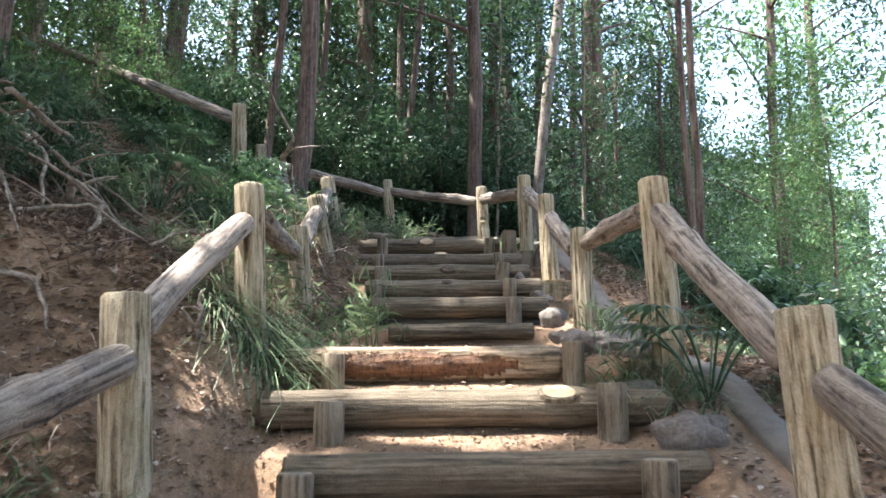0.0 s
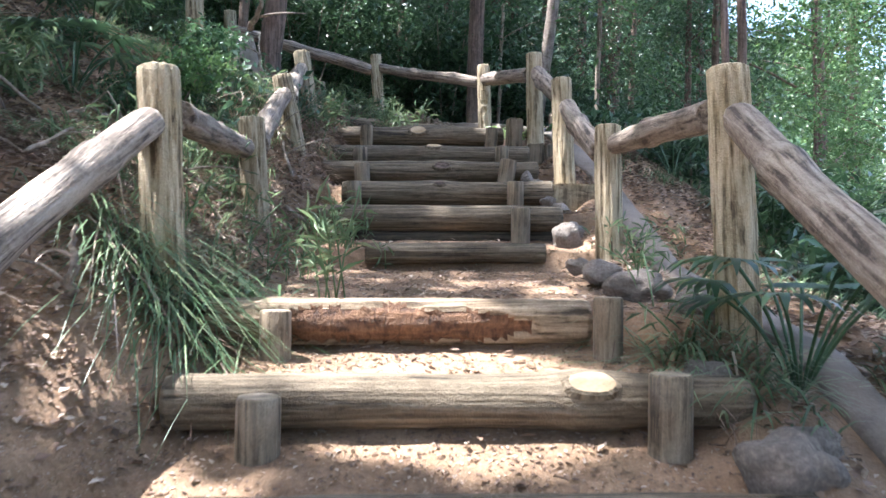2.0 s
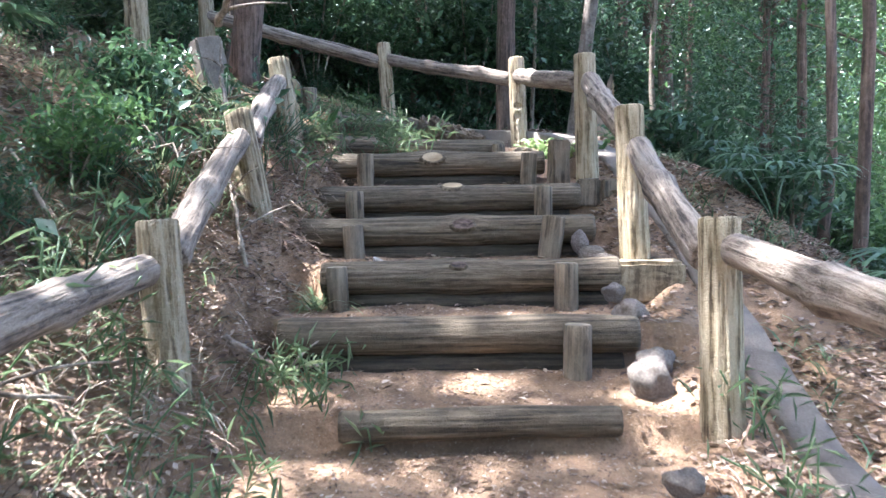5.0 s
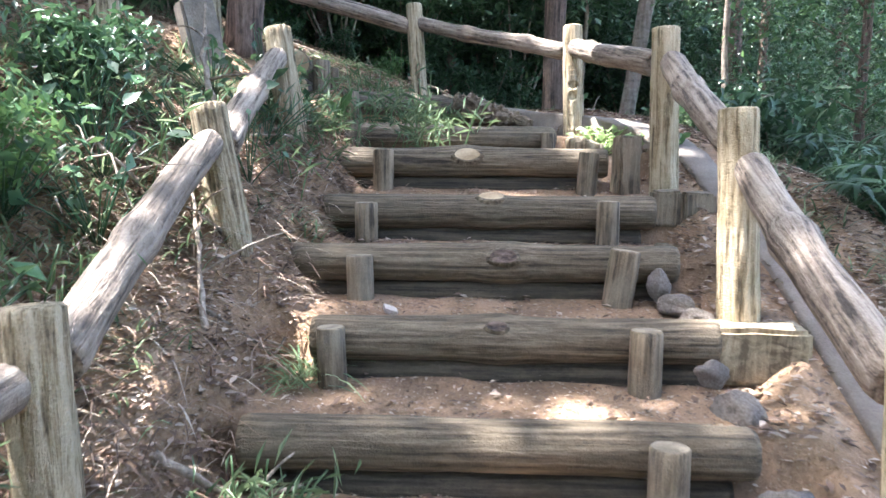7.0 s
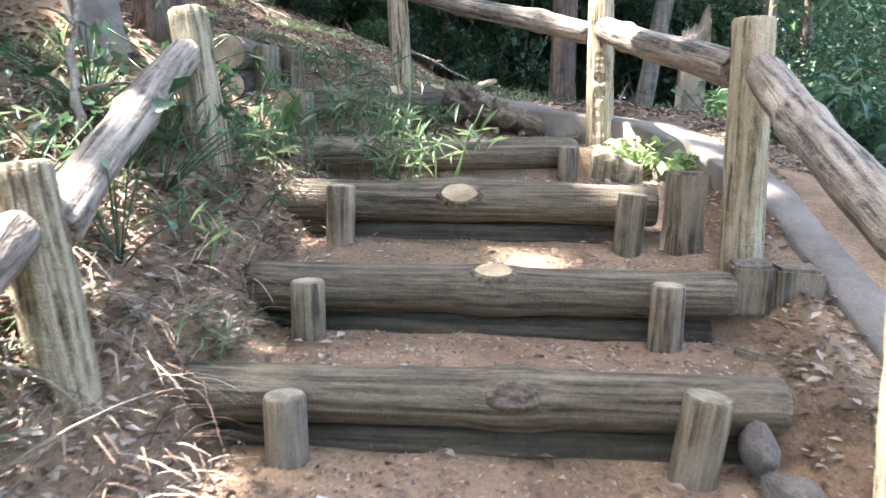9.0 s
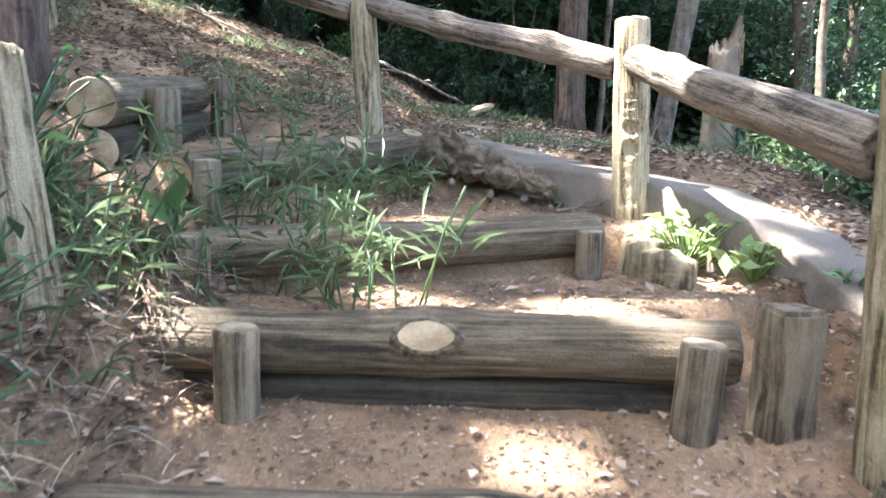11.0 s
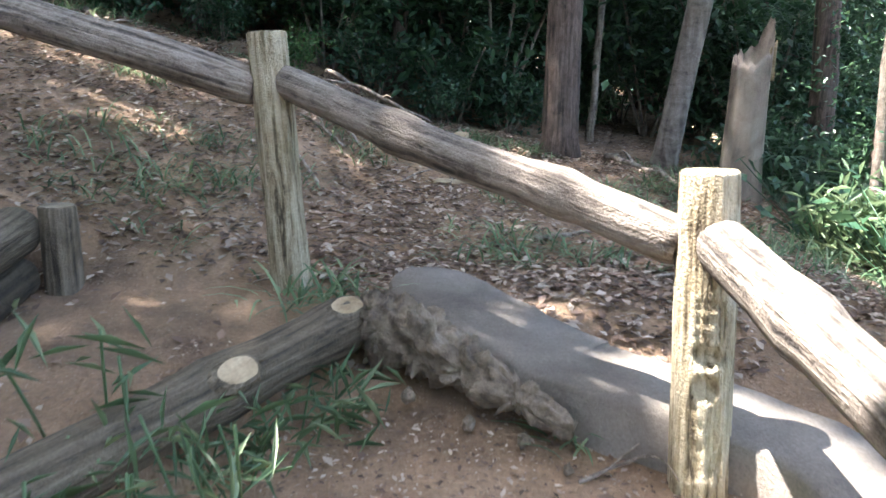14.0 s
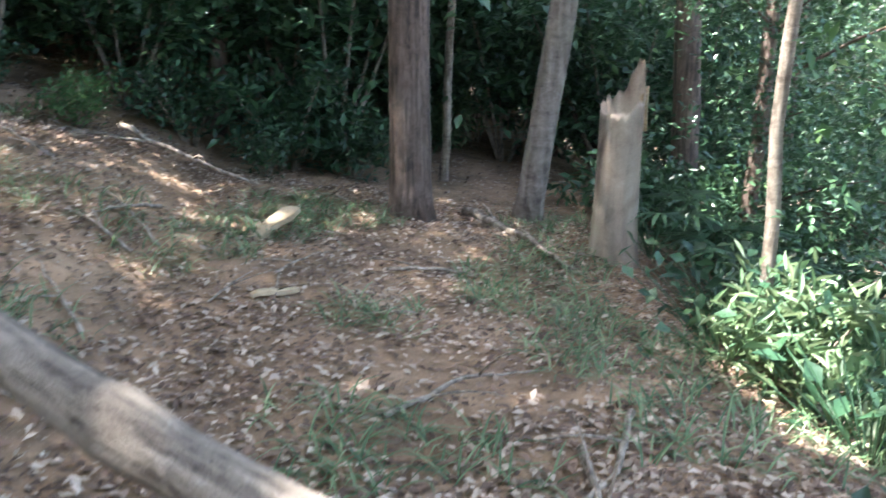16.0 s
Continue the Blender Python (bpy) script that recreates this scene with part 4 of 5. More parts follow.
spots = [(-7.5, 13.5), (-6.0, 22.0), (-3.4, 18.0), (-2.6, 18.5), (-4.6, 19), (-0.4, 19.2), (1.2, 18.6), (2.6, 20.5), (-6.8, 18), (-9.5, 16), (-8.8, 20.5), (-1.5, 22), (0.8, 22.5), (3.8, 23), (5.5, 20.5), (-11.5, 12.5), (-8.2, 10.8), (-8.9, 8.6), (-10.8, 8.0), (-7.8, 6.2), (-8.0, 4.4), (-11, 5.5),
         (6.8, 23.5), (-3.8, 24), (-7, 24.5), (-12, 18), (-13.5, 9), (2.0, 26), (-1.0, 27), (8.8, 19.5), (14, 13), (-6.5, 1.0), (-9, -2), (-4.5, -4.5), (-1, -9), (3, -9), (7, -6), (11, 1), (13, 7), (-13, 1)]
for i, (x, y) in enumerate(spots):
    k = 3 if (x > 6 and i % 3) or (x < -7 and i % 2) else i % 3
    m = pose(x, y, land(x, y) - 0.1, 0, 0, rng.uniform(0, 360)) @ Matrix.Scale(rng.uniform(0.85, 1.2), 4)
    if i < 4:
        KINDS[i].matrix_basis = pose(*spots[i], land(*spots[i]) - 0.1, 0, 0, 40 * i)
    else:
        copy_thing(KINDS[k], m)

for i, (x, y, s) in enumerate([(7.2, 15.8, 1.0), (8.5, 17.5, 1.1), (5.2, 16.8, 0.9), (-5.2, 20.5, 1.15), (-1.9, 20.6, 1.1), (-8.2, 17.6, 1.1), (1.8, 21.5, 1.15), (-10.2, 13.6, 1.0)]):
    copy_thing(KINDS[(3, 1, 0, 1, 0, 2, 1, 0)[i]], pose(x, y, land(x, y) - 0.1, 0, 0, 77 * i) @ Matrix.Scale(s, 4))

# low bushy trees close beside the path, below the kerb and above the upper fence
for i, (x, y, s, k) in enumerate([(3.1, 11.0, 0.42, 0), (3.7, 12.4, 0.5, 2), (4.4, 10.3, 0.5, 3), (3.0, 13.6, 0.42, 1), (4.2, 8.4, 0.36, 3),
                                  (-3.5, 9.3, 0.34, 3), (-5.0, 8.5, 0.4, 3), (-5.2, 10.4, 0.5, 3), (-4.4, 10.9, 0.45, 1), (-6.1, 9.4, 0.5, 3), (-5.4, 7.7, 0.4, 0)]):
    copy_thing(KINDS[k], pose(x, y, land(x, y) - 0.1, 0, 0, 61 * i) @ Matrix.Scale(s, 4))

# far woods that close the view
far = []
for i in range(820):
    a = rng.uniform(-1.9, 0.55)
    d = rng.uniform(24, 34)
    p = np.array([math.sin(a) * d, math.cos(a) * d + 3, 0])
    p[2] = 2.0 + rng.uniform(0, 20 if a < 0.22 else 8 if a < 0.36 else 4)
    far.append(p)
for i in range(90):
    a = rng.uniform(0.5, 4.4)
    d = rng.uniform(24, 40)
    far.append(np.array([math.sin(a) * d, math.cos(a) * d + 3, rng.uniform(-6, 7)]))
fc = clumps(far, 120, 1.4, 0.8)
tagged(new("far_woods", leaves("far_woods", fc, rng.uniform(0.2, 0.36, len(fc)), LEAF)), "dense dark green woodland far behind", "woods", kind="stuff")

# a wooded hillside in the distance
hv, hf = [], []
na, nz = 150, 26
for j in range(nz):
    for i in range(na):
        a = -2.0 + 2.5 * i / (na - 1)
        u = j / (nz - 1)
        h = 27 * (1 - 0.35 * max(0.0, (i / na - 0.82) / 0.18)) * (1 + 0.12 * noise.noise(Vector((a * 9, 1, 0))))
        d = 54 + 5 * u + 2.2 * noise.noise(Vector((a * 22, u * 9, 0))) + 0.9 * noise.noise(Vector((a * 60, u * 26, 5)))
        hv.append((math.sin(a) * d, math.cos(a) * d, -4 + h * u))
for j in range(nz - 1):
    for i in range(na - 1):
        k = j * na + i
        hf.append((k, k + 1, k + na + 1, k + na))
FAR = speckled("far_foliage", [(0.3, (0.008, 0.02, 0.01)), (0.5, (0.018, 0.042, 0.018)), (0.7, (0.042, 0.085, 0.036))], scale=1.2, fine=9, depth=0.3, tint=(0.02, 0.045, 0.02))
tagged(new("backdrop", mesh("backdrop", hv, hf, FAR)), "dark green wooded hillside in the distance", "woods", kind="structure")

# ---- undergrowth ----
S = [shrub("dark glossy evergreen shrub on the bank", 0.55, 0.75, 1500, LEAF, (0.05, 0.1), 1), shrub("dark green shrub on the bank", 0.5, 0.55, 1300, LEAF, (0.06, 0.12), 2, 0.38),
     shrub("light green leafy shrub on the slope", 0.55, 0.8, 1300, LEAF2, (0.06, 0.11), 3), shrub("shrub with long narrow leaves on the slope", 0.5, 0.6, 900, BLADE, (0.12, 0.22), 4, 0.16),
     shrub("tall dense evergreen shrub deep in the wood", 1.1, 1.9, 5200, LEAF, (0.05, 0.11), 5)]
places = []
for k in range(1500):
    x, y = rng.uniform(-7, 8), rng.uniform(2.2, 21)
    left = x < -1.55 - 0.35 * (y < 4.6) and y < 8.3
    behind = x < -2.1 and y > 8.1 + (-2.03 - x) * 0.85
    upper = x < -3.0 and behind and 8.3 <= y < 13.5
    left = left and not behind or (behind and y < 8.3)
    back = y > 14.1 and -7 < x < 0.1 or y > 16 and x < 4
    right = x > np.interp(y, EY, EX) + (1.0 if y < 9 else 0.45) and y < 16
    if not (left or upper or back or right):
        continue
    if any((x - a) ** 2 + (y - b) ** 2 < ((0.4 if y < 5.5 else 0.5) if left else 0.62) ** 2 for a, b, *_ in places):
        continue
    if (abs(x - 1.2) < 0.5 and 10 < y < 16) or ((x + 1.83) ** 2 + (y - 7.9) ** 2 < 0.5):
        continue
    kind = 4 if back and rng.uniform() < 0.7 else rng.choice(4, p=[0.4, 0.35, 0.05, 0.2] if not right else [0.36, 0.26, 0.18, 0.2])
    places.append((x, y, kind, (rng.uniform(0.55, 0.85) if y < 5.2 and x < -2.2 else rng.uniform(0.42, 0.66)) if left and not behind and x > -4.5 else rng.uniform(0.8, 1.3) if back else rng.uniform(0.6, 1.05) if right else rng.uniform(0.8, 1.4)))
used = set()
for x, y, kind, sc in places:
    m = pose(x, y, land(x, y) - 0.03, rng.uniform(-8, 8), rng.uniform(-8, 8), rng.uniform(0, 360)) @ Matrix.Scale(sc, 4)
    if kind not in used:
        used.add(kind)
        S[kind].matrix_basis = m
    else:
        copy_thing(S[kind], m)


# shrubs along the wood's edge above the fence and on the slope beyond it
for i, (x, y, kind, sc) in enumerate([(-5.0, 13.9, 0, 0.8), (-4.2, 13.7, 1, 0.75), (-3.5, 13.9, 0, 0.7), (-2.8, 13.6, 1, 0.65), (-2.1, 13.8, 0, 0.7), (-1.5, 13.6, 2, 0.5), (-0.4, 14.0, 0, 0.65), (0.2, 14.4, 1, 0.7), (-3.1, 14.1, 2, 0.8),
                                      (3.3, 13.4, 0, 1.2), (4.0, 14.6, 4, 0.75), (4.7, 15.6, 4, 0.85), (3.5, 15.3, 1, 1.3), (5.0, 14.1, 0, 1.3), (5.3, 16.8, 4, 0.9), (3.0, 14.3, 1, 1.1), (4.4, 13.2, 2, 1.2)]):
    copy_thing(S[kind], pose(x, y, land(x, y) - 0.03, 0, 0, 53 * i) @ Matrix.Scale(sc, 4))


def grass_tuft(name, label, x, y, count, length, width, arch, radius, mat=None, upright=0.8, z=None):
    t = thing(name, label, "grass", (x, y, land(x, y) if z is None else z), group="grass tufts on the slope")
    b = rng.normal(0, radius, (count, 3)) * [1, 1, 0]
    b[:, 2] = [land(x + p[0], y + p[1]) - t.location.z - 0.01 for p in b]
    if count < 150:
        part("foliage", blades("foliage", b, length, width, arch, mat or BLADE, upright), t)
        return t
    cut = int(count * 0.55), int(count * 0.88)
    part("inner_foliage", blades("inner_foliage", b[:cut[0]] * [0.7, 0.7, 1], length, width, arch, mat or BLADE, upright), t)
    part("outer_foliage", blades("outer_foliage", b[cut[0]:cut[1]], length * 1.1, width, arch * 1.1, mat or BLADE, upright * 0.8), t, "long drooping green blades")
    part("dead_foliage", blades("dead_foliage", b[cut[1]:], length * 0.9, width, arch * 1.2, DRY, upright * 0.6), t, "dry straw-coloured blades")
    return t


grass_tuft("sedge_tuft", "large arching sedge tuft round a fence post", -0.84, 3.64, 560, 0.38, 0.006, 1.4, 0.10)
grass_tuft("sedge_tuft", "large arching sedge tuft round a fence post", -1.02, 3.64, 340, 0.36, 0.006, 1.4, 0.10)
grass_tuft("sedge_tuft", "arching pale sedge blades beside the path", -0.72, 3.95, 60, 0.34, 0.012, 1.0, 0.07)
grass_tuft("grass_tuft", "small green grass tuft beside a stake", -0.62, 6.22, 70, 0.24, 0.009, 0.8, 0.04)
grass_tuft("grass_tuft", "small green grass tuft beside a step", -0.83, 6.95, 50, 0.2, 0.009, 0.8, 0.05)
grass_tuft("grass_tuft", "dark grass tuft by the kerb", 0.85, 3.60, 170, 0.3, 0.009, 0.9, 0.12)
grass_tuft("grass_tuft", "dark grass tuft by the kerb", 0.98, 3.35, 120, 0.28, 0.009, 0.9, 0.09)
grass_tuft("grass_tuft", "dark grass tuft at the foot of the bank", -1.25, 2.4, 90, 0.25, 0.010, 0.9, 0.12)
grass_tuft("grass_tuft", "green tuft against the kerb's end", 0.2, 9.2, 26, 0.16, 0.009, 0.6, 0.03)
grass_tuft("grass_tuft", "green tuft at a post's foot", -0.55, 9.75, 90, 0.2, 0.010, 0.7, 0.09)


def bamboo_grass(label, x, y, culms, height, spread, leaf=(0.06, 0.15), per=8):
    z = land(x, y)
    t = thing("bamboo_grass", label, "bamboo grass", (x, y, z), group="bamboo grass clumps")
    c = []
    for k in range(culms):
        bx, by = rng.normal(0, spread, 2)
        bz = land(x + bx, y + by) - z
        tip = Vector((bx + rng.normal(0, 0.08), by + rng.normal(0, 0.08), bz + height * rng.uniform(0.5, 1.1)))
        v, f, _ = tube(limb_points((bx, by, bz - 0.03), tip, 4, 0.02, k), [0.0035] * 5, 5, 0.0, k)
        part("culm", mesh("culm", v, f, BLADE), t)
        for s in rng.uniform(0.45, 1.02, per):
            c.append(np.array(Vector((bx, by, bz)).lerp(tip, s)) + rng.normal(0, 0.05, 3) * [1, 1, 0.5])
    part("leaf_spray", leaves("leaf_spray", c, rng.uniform(*leaf, len(c)), BLADE, 0.085, 0.3), t)
    return t


for x, y, n, h, s in [(-0.48, 8.2, 14, 0.34, 0.13), (-0.38, 8.08, 8, 0.24, 0.09), (-0.68, 8.6, 13, 0.36, 0.13), (-0.85, 8.3, 7, 0.28, 0.1), (-0.56, 8.95, 10, 0.2, 0.06), (-0.42, 9.22, 8, 0.16, 0.05), (-0.95, 8.05, 8, 0.2, 0.08)]:
    bamboo_grass("clump of green bamboo grass over a step log", x, y, n, h, s)
for x, y, n, h, s in [(-0.36, 4.02, 4, 0.40, 0.03), (-0.40, 4.0, 2, 0.25, 0.03)]:
    bamboo_grass("bright young bamboo shoots beside the path", x, y, n, h, s)
for x, y, n, h, s in [(-0.75, 4.6, 8, 0.2, 0.14), (-0.85, 5.0, 7, 0.22, 0.14), (-0.6, 5.25, 7, 0.2, 0.12), (-0.6, 5.6, 8, 0.18, 0.10), (-0.95, 4.3, 8, 0.22, 0.12), (-1.2, 5.6, 10, 0.28, 0.15), (-1.2, 4.9, 10, 0.3, 0.16), (-1.15, 7.1, 6, 0.22, 0.14), (-1.0, 7.95, 10, 0.22, 0.1), (-1.35, 6.7, 8, 0.24, 0.16), (-1.15, 8.0, 10, 0.22, 0.1), (-1.0, 7.25, 8, 0.18, 0.08), (-1.75, 6.5, 14, 0.3, 0.16),
                      (-0.55, 4.9, 5, 0.15, 0.12), (1.05, 5.25, 8, 0.22, 0.06), (0.95, 3.9, 8, 0.2, 0.08), (-1.3, 4.2, 12, 0.3, 0.15), (0.98, 4.7, 6, 0.2, 0.05), (-0.5, 5.45, 9, 0.2, 0.08), (-0.95, 7.7, 9, 0.2, 0.1), (-1.12, 7.5, 8, 0.2, 0.1), (-0.85, 7.9, 8, 0.18, 0.08), (-1.25, 7.8, 10, 0.22, 0.1), (-0.8, 8.45, 8, 0.2, 0.1)]:
    bamboo_grass("low straggling bamboo grass on the bank", x, y, n, h, s, (0.05, 0.12))


def broad_plant(label, x, y, n, size, lift, mat, z=None, shape=0.6, droop=0.2, name="broadleaf_plant"):
    z = land(x, y) if z is None else z
    t = thing(name, label, "plant", (x, y, z), group="leafy plants by the stair")
    c = []
    for k in range(n):
        a = rng.uniform(0, 2 * math.pi)
        tip = Vector((math.cos(a), math.sin(a), 0)) * rng.uniform(0.2, 1) * lift + Vector((0, 0, lift * rng.uniform(0.35, 1.0)))
        v, f, _ = tube(limb_points((0, 0, -0.02), tip, 3, 0.02, k), [0.003] * 4, 4, 0.0, k)
        part("stalk", mesh("stalk", v, f, mat), t)
        c.append(np.array(tip))
    c = np.array(c)
    part("foliage", leaves("foliage", c, rng.uniform(0.75, 1.2, len(c)) * size, mat, shape, droop), t)
    return t


# these two plants have their sunlight in the leaf colour
broad_plant("pale green plant on a split stump, sunlight put into its colour", 0.62, 8.74, 70, 0.075, 0.19, SUN_TINTED_LEAF)
broad_plant("pale green plant near the kerb, sunlight put into its colour", 0.80, 8.55, 34, 0.07, 0.13, SUN_TINTED_LEAF)
broad_plant("bright green seedling beside the kerb", 0.98, 8.25, 8, 0.08, 0.08, LEAF2)
broad_plant("plant with upright yellow-green leaves by a log end", -0.88, 8.12, 5, 0.2, 0.2, LEAF2, shape=0.28, droop=-0.6)
for x, y, n, s in [(-1.38, 6.34, 24, 0.085), (-1.25, 6.05, 18, 0.08), (-1.5, 5.95, 22, 0.085), (-1.2, 7.35, 14, 0.09), (-1.62, 6.6, 22, 0.085), (-1.3, 5.4, 14, 0.11), (-1.45, 7.6, 18, 0.08), (-1.1, 7.35, 14, 0.06), (-1.2, 7.9, 22, 0.06), (-1.05, 6.95, 12, 0.05), (-1.3, 6.9, 22, 0.07), (-1.5, 6.5, 24, 0.08), (-1.35, 8.15, 22, 0.06), (-1.7, 6.9, 22, 0.08)]:
    broad_plant("low plant with broad glossy green leaves", x, y, n, s, 0.3, LEAF)

for x, y, n, s in [(1.95, 10.9, 34, 0.14), (2.15, 11.4, 40, 0.15), (1.8, 10.5, 26, 0.12), (2.5, 11.9, 40, 0.15), (1.75, 11.4, 24, 0.11), (2.4, 10.7, 40, 0.15), (2.0, 12.0, 44, 0.13), (2.35, 12.5, 44, 0.14), (2.8, 11.2, 50, 0.15), (2.9, 12.2, 50, 0.15), (2.7, 10.3, 44, 0.14)]:
    broad_plant("bushy plant with broad bright green leaves", x, y, n, s * 0.8, 0.5, LEAF)


def fan_palm(x, y, fans, length, label, z=None, stalk=0.45):
    z = land(x, y) if z is None else z
    t = thing("fan_palm", label, "palm", (x, y, z), group="young fan palms")
    for k in range(fans):
        a = 2 * math.pi * (k + rng.uniform(-0.2, 0.2)) / fans
        tip = Vector((math.cos(a) * stalk * 0.6, math.sin(a) * stalk * 0.6, stalk * rng.uniform(0.6, 1.1)))
        v, f, _ = tube(limb_points((0, 0, -0.03), tip, 4, 0.05, k), [0.006] * 5, 5, 0.0, k)
        part("stalk", mesh("stalk", v, f, LEAF), t)
        n = 13
        v, f = [], []
        out = Vector((math.cos(a), math.sin(a), 0.1)).normalized()
        side = Vector((-math.sin(a), math.cos(a), 0))
        up = out.cross(side)
        for i in range(n):
            b = radians(-105 + 210 * i / (n - 1))
            d = (out * math.cos(b) + side * math.sin(b)).normalized()
            w = d.cross(up) * 0.015
            L = length * rng.uniform(0.85, 1.05)
            q = len(v)
            for u, kk, dz in ((0.0, 0.25, 0), (0.45, 1, 0.01), (0.8, 0.7, -0.04), (1.0, 0.05, -0.12)):
                c = tip + d * L * u + Vector((0, 0, dz * L * 2))
                v += [c - w * kk, c + w * kk]
            f += [(q + 2 * j, q + 2 * j + 1, q + 2 * j + 3, q + 2 * j + 2) for j in range(3)]
        part("fan_leaf", mesh("fan_leaf", v, f, LEAF), t)
    return t


fan_palm(1.14, 3.45, 11, 0.22, "young dark green fan palm beside a fence post", stalk=0.42)
for x, y, s in [(1.9, 7.4, 0.8), (2.2, 8.8, 0.9), (2.7, 10.2, 1.0), (2.2, 6.2, 0.9), (-1.9, 5.2, 0.7), (2.5, 12.6, 0.9), (2.1, 13.1, 0.8), (-2.2, 6.1, 0.7), (0.4, 15.2, 0.9)]:
    fan_palm(x, y, 7, 0.34 * s, "young fan palm in the undergrowth", stalk=0.5 * s)


# ---- dead wood ----
def branch(label, pts, r, seed, mat=None, name="fallen_branch", twigs=2, ends=0.35):
    p = [Vector((x, y, land(x, y) + h)) for x, y, h in pts]
    t = thing(name, label, "branch", p[0], group="fallen branches")
    q = []
    for i in range(len(p) - 1):
        for k in range(6):
            q.append(p[i].lerp(p[i + 1], k / 6) - p[0])
    q.append(p[-1] - p[0])
    q = [a + Vector((noise.noise(Vector((i * 0.5, seed, 0))), noise.noise(Vector((i * 0.5, 0, seed))), 0.6 * noise.noise(Vector((seed, i * 0.5, 0))))) * r * 1.6 for i, a in enumerate(q)]
    v, f, c = tube(q, [r * (1 - (1 - ends) * i / (len(q) - 1)) for i in range(len(q))], 9, 0.12, seed)
    part("stem", mesh("stem", v, f, mat or TWIG), t)
    for k in range(twigs):
        a = q[int(len(q) * (k + 1) / (twigs + 1.5))]
        e = a + Vector((rng.normal(0, 0.18), rng.normal(0, 0.18), abs(rng.normal(0.04, 0.06))))
        v, f, c = tube(limb_points(a, e, 4, 0.02, seed + k), [r * 0.5 * (1 - i / 6) for i in range(5)], 6, 0.1, seed)
        part("twig", mesh("twig", v, f, mat or TWIG), t)
    return t


for i, (pts, r, lab) in enumerate([
        ([(-2.6, 3.3, 0.25), (-2.3, 3.8, 0.28), (-2.0, 4.25, 0.22)], 0.03, "bare grey root arching out of the bank"), ([(-2.7, 3.2, 0.1), (-2.4, 3.5, 0.3), (-2.1, 3.7, 0.42), (-1.95, 4.1, 0.36)], 0.032, "bare grey root arching out of the bank"),
        ([(-2.3, 4.2, 0.1), (-2.0, 4.4, 0.2), (-1.7, 4.5, 0.08)], 0.016, "bare twisted root on the bank"), ([(-1.75, 2.55, 0.05), (-1.5, 2.7, 0.05), (-1.32, 2.82, 0.03)], 0.022, "short dead branch on leaf litter"),
        ([(-1.9, 3.0, 0.1), (-1.6, 3.1, 0.05), (-1.45, 2.95, 0.02)], 0.014, "thin dead branch on leaf litter"), ([(-1.02, 3.3, 0.0), (-1.0, 3.28, 0.12), (-1.01, 3.32, 0.2)], 0.018, "dark broken stub in the soil"),
        ([(-2.6, 12.6, 0.03), (-2.2, 12.2, 0.04), (-1.85, 11.7, 0.02)], 0.026, "dead branch lying on leaf litter"), ([(-3.2, 12.2, 0.02), (-2.5, 12.3, 0.03), (-1.6, 11.9, 0.02)], 0.016, "long thin branch lying on leaf litter"),
        ([(0.95, 13.6, 0.03), (1.2, 13.0, 0.03), (1.4, 12.5, 0.03)], 0.035, "fallen log across the forest floor"), ([(1.0, 10.6, 0.02), (0.8, 10.2, 0.02), (0.55, 9.95, 0.04)], 0.014, "thin stick on leaf litter"), ([(0.75, 10.35, 0.02), (0.7, 10.0, 0.03), (0.62, 9.85, 0.03)], 0.014, "thin stick on leaf litter"),
        ([(-0.9, 6.05, 0.02), (-1.05, 6.35, 0.05), (-1.15, 6.6, 0.12)], 0.012, "pale dead root on the bank"), ([(-0.98, 6.5, 0.02), (-1.06, 6.4, 0.07), (-1.0, 6.25, 0.02)], 0.01, "pale dead root by a post"), ([(-0.85, 5.55, 0.04), (-0.65, 5.6, 0.06), (-0.5, 5.72, 0.05)], 0.014, "crooked dead branch beside a step"),
        ([(-1.35, 7.3, 0.05), (-1.45, 7.5, 0.25), (-1.5, 7.65, 0.45)], 0.018, "bare forked twig on the bank"), ([(-1.2, 3.9, 0.2), (-1.05, 4.3, 0.2), (-0.95, 4.6, 0.15)], 0.012, "dead stick under the fence rail"), ([(0.2, 10.6, 0.02), (0.5, 10.9, 0.03), (0.8, 11.0, 0.02)], 0.012, "thin stick on leaf litter"),
        ([(-1.2, 13.4, 0.1), (-0.8, 13.2, 0.15), (-0.4, 13.3, 0.06)], 0.02, "fallen pale branch before the bushes"), ([(-1.75, 8.4, 0.35), (-1.6, 8.2, 0.7), (-1.9, 7.9, 1.3)], 0.03, "leaning dead branch against the cedar"), ([(-0.95, 6.1, 0.02), (-0.75, 6.3, 0.03), (-0.7, 6.6, 0.02)], 0.01, "thin root across the soil"),
        ([(0.2, 9.0, 0.02), (0.35, 9.1, 0.03), (0.5, 9.15, 0.02)], 0.006, "thin twig on the soil")]):
    branch(lab, pts, r, 200 + i)
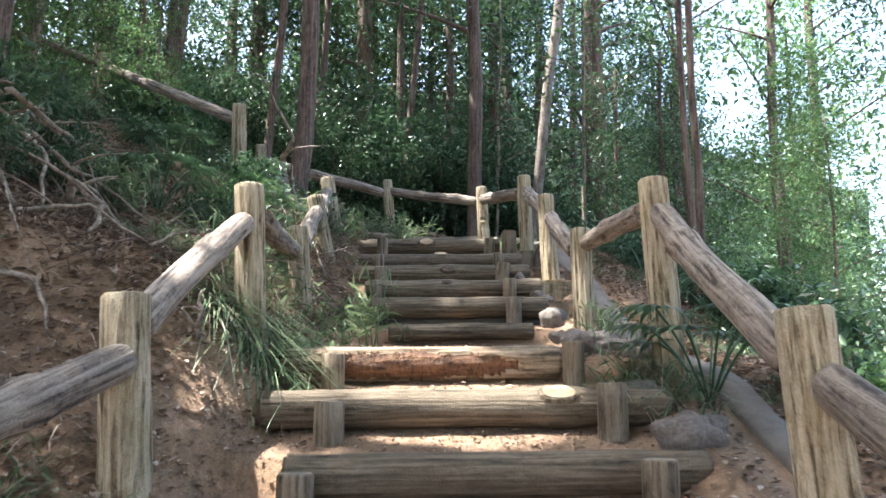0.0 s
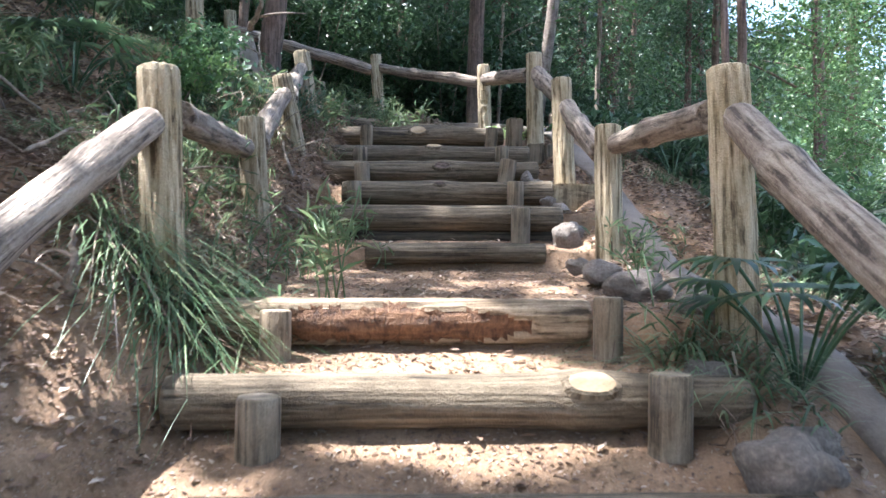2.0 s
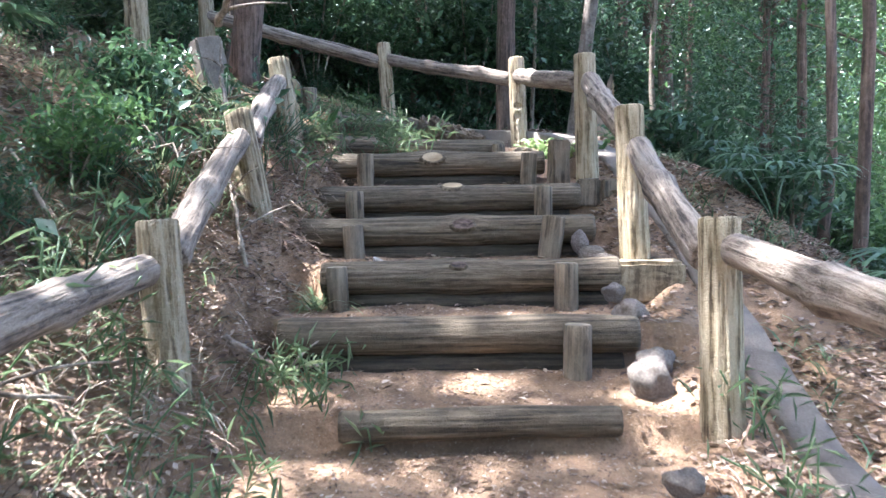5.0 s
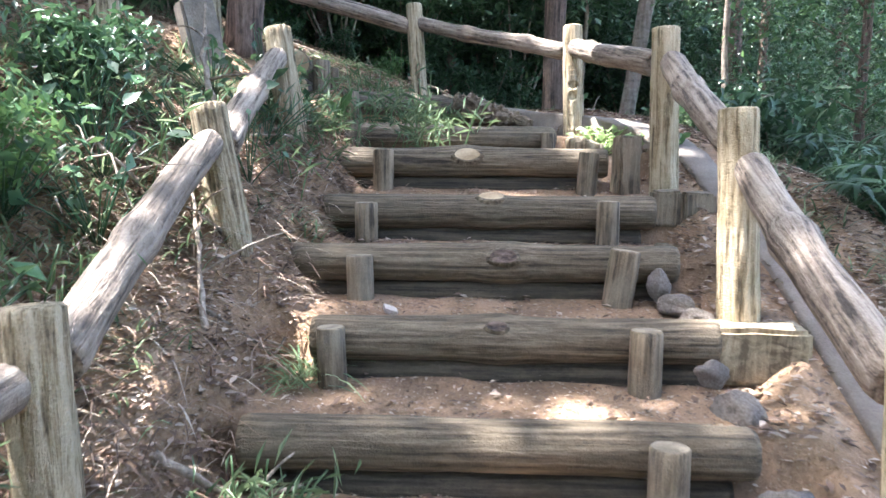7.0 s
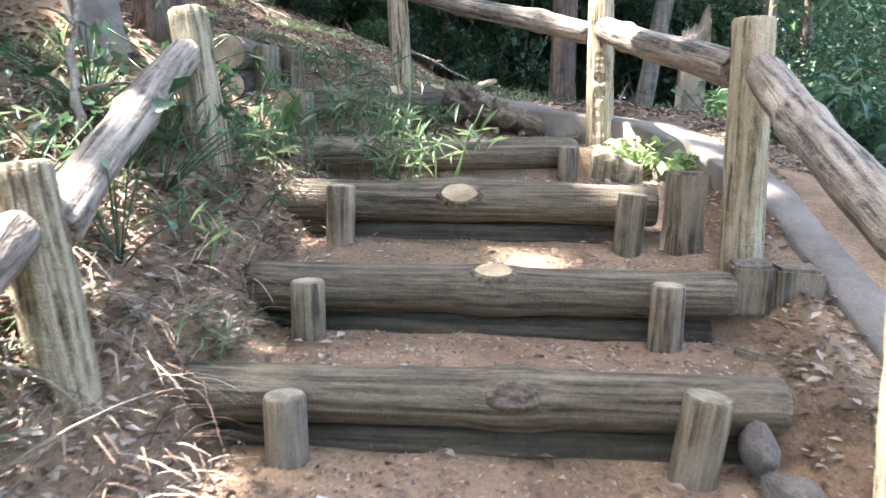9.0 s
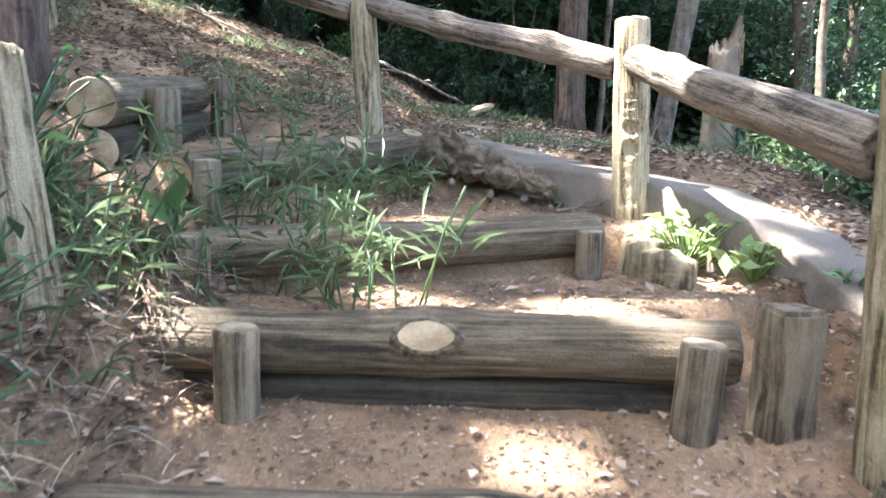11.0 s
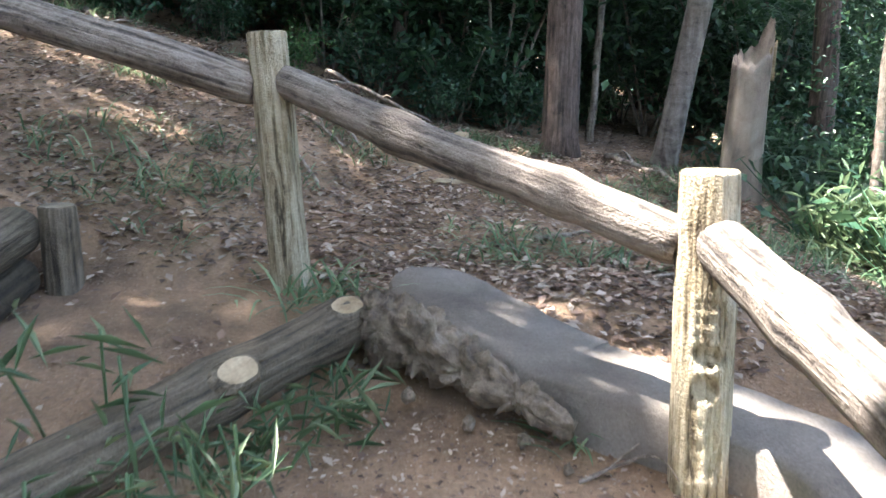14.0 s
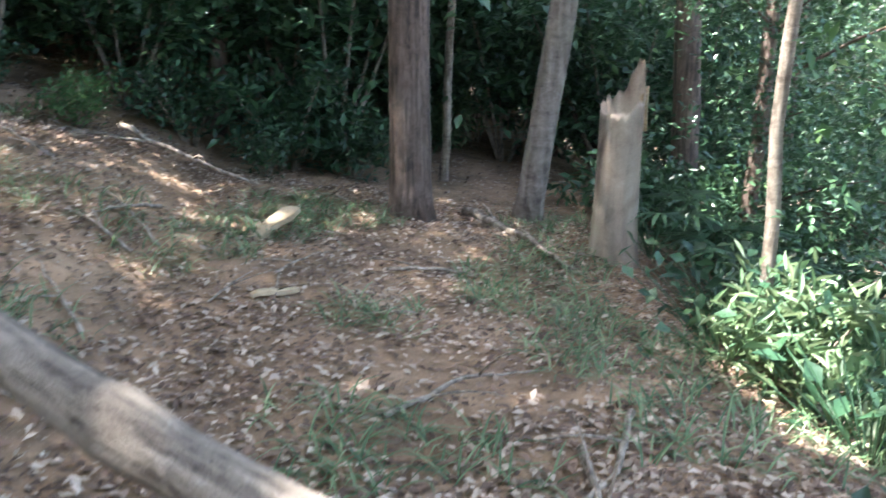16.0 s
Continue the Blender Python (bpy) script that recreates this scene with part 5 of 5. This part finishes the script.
for i, (x, y, a, L, h) in enumerate([(-2.35, 3.55, 0.9, 0.7, 0.3), (-2.2, 3.9, 0.2, 0.6, 0.24), (-2.45, 3.9, -0.5, 0.7, 0.3), (-2.05, 4.1, 2.4, 0.6, 0.2), (-2.6, 4.2, 0.4, 0.8, 0.34), (-2.1, 3.6, 1.4, 0.5, 0.18), (-2.5, 3.4, 0.1, 0.6, 0.22), (-1.9, 3.9, -0.9, 0.5, 0.16)]):
    branch("bare grey root tangled on the bank", [(x, y, 0.0), (x + math.cos(a) * L * 0.35, y + math.sin(a) * L * 0.35, h), (x + math.cos(a + 0.3) * L * 0.7, y + math.sin(a + 0.3) * L * 0.7, h * 0.7), (x + math.cos(a) * L, y + math.sin(a) * L, 0.0)], 0.016 + 0.003 * (i % 4), 260 + i, TWIG, name="bare_root", twigs=3)
for i in range(34):
    x, y = rng.uniform(-2.9, -1.15), rng.uniform(2.0, 7.8)
    a, L, h = rng.uniform(0, 6.28), rng.uniform(0.25, 0.6), rng.uniform(0.02, 0.22)
    branch("thin dead twig on the leafy bank", [(x, y, 0.01), (x + math.cos(a) * L * 0.5, y + math.sin(a) * L * 0.5, h), (x + math.cos(a) * L, y + math.sin(a) * L, 0.02)], rng.uniform(0.004, 0.012), 300 + i, twigs=2)
for i in range(22):
    x, y = rng.uniform(-2.6, 2.0), rng.uniform(10.1, 13.5)
    a, L = rng.uniform(0, 6.28), rng.uniform(0.2, 0.6)
    branch("thin dead stick on leaf litter", [(x, y, 0.02), (x + math.cos(a) * L * 0.5, y + math.sin(a) * L * 0.5, 0.03), (x + math.cos(a) * L, y + math.sin(a) * L, 0.02)], rng.uniform(0.004, 0.011), 400 + i, twigs=1)
block("bark_chip", (-0.26, 12.5, land(-0.26, 12.5) + 0.05), (0.34, 0.09, 0.03), SAWN, "pale orange slab of fallen bark", "bark", 30, (0, -18, 50), wear=0.02)
block("bark_chip", (-0.2, 11.7, land(-0.2, 11.7) + 0.02), (0.2, 0.05, 0.02), SAWN, "pale slab of fallen bark on litter", "bark", 31, (0, 0, 20), wear=0.02)

# ---- leaf litter and small grass ----
def scatter(n, boxes):
    out = []
    w = np.array([(b[1] - b[0]) * (b[3] - b[2]) * b[4] for b in boxes])
    for b, k in zip(boxes, (n * w / w.sum()).astype(int)):
        for x, y in zip(rng.uniform(b[0], b[1], k), rng.uniform(b[2], b[3], k)):
            out.append((x, y))
    return out


LITTER = [(-3.5, -0.72, 1.5, 8.2, 8), (-4, 2.5, 9.9, 14, 6), (-6, 5, 14, 19, 1.2), (0.8, 1.15, 2.0, 8.5, 4), (1.35, 3.0, 1.5, 10, 3), (-0.72, 0.8, 2.2, 9.3, 0.35), (-4, -0.7, 8.2, 9.9, 3.2), (0.9, 2.3, 8.4, 10.2, 6), (-0.5, 0.9, 9.45, 10.2, 7), (1.3, 2.6, 2, 9.5, 5)]
pts = scatter(150000, LITTER)
pts = [(x, y) for x, y in pts if not (-1.3 < x < -0.4 and 8.5 < y < 9.8) or rng.uniform() < 0.12]
lit = np.array([(x, y, land(x, y) + rng.uniform(0.004, 0.022)) for x, y in pts])
lit = lit[[noise.noise(Vector((x * 1.7, y * 1.7, 9))) > -0.3 or rng.uniform() < 0.4 for x, y, _ in lit]]
tagged(new("leaf_litter", leaves("leaf_litter", lit, rng.uniform(0.018, 0.055, len(lit)), DRY, 0.5, flat=0.8)), "brown dry leaf litter on the forest floor", "leaf litter", kind="stuff")
pts = scatter(38000, [(-1.9, -0.7, 1.8, 4.2, 1.2), (-0.8, 0.85, 2.2, 9.3, 1), (-1.3, -0.7, 5.5, 8, 1), (0.8, 1.1, 6.5, 8.6, 1)])
chips = np.array([(x, y, land(x, y) + 0.004) for x, y in pts])
tagged(new("wood_chips", leaves("wood_chips", chips, rng.uniform(0.006, 0.026, len(chips)), DRY, 0.5, flat=0.9)), "pale crumbs of bark and leaf on trodden soil", "litter", kind="stuff")
pts = [p for p in scatter(3600, [(-3.5, -1.0, 9.9, 14, 1.5), (-1, 2.4, 10.2, 14, 1.5), (-2.6, -0.95, 4, 8.2, 1.5), (1.35, 2.2, 3, 10, 1.0)]) if noise.noise(Vector((p[0] * 1.2, p[1] * 1.2, 4))) > 0.05]
tb = []
for x, y in pts:
    for k in range(7):
        a, b = x + rng.normal(0, 0.03), y + rng.normal(0, 0.03)
        tb.append((a, b, land(a, b) - 0.005))
tagged(new("grass", blades("grass", tb, 0.17, 0.008, 0.7, BLADE)), "sparse green grass among leaf litter", "grass", kind="stuff")
pts = scatter(3200, [(-1.7, -0.74, 3.9, 8.1, 1), (-2.4, -1.1, 2.2, 4.2, 0.7), (0.85, 1.1, 3.2, 5.2, 0.8)])
sb = []
for x, y in pts:
    for k in range(3):
        a, b = x + rng.normal(0, 0.03), y + rng.normal(0, 0.03)
        sb.append((a, b, land(a, b) - 0.005))
tagged(new("dry_stalks", blades("dry_stalks", sb, 0.2, 0.005, 0.9, DRY, 0.55)), "tangle of thin dry stalks on the bank", "dry stalks", kind="stuff")
pts = scatter(420, [(-1.7, -0.8, 4.0, 5.3, 1), (-1.8, -1.25, 5.3, 8.1, 1)])
sb = []
for x, y in pts:
    for k in range(6):
        a, b = x + rng.normal(0, 0.025), y + rng.normal(0, 0.025)
        sb.append((a, b, land(a, b) - 0.005))
tagged(new("bank_grass", blades("bank_grass", sb, 0.19, 0.007, 0.8, BLADE)), "thin green grass on the bank", "grass", kind="stuff")
scrap = block("litter_scrap", (-0.37, 6.52, land(-0.37, 6.52) + 0.012), (0.06, 0.04, 0.02), PALE, "small pale scrap on the trodden tread", "litter", 40, (10, 15, 30), wear=0.02)
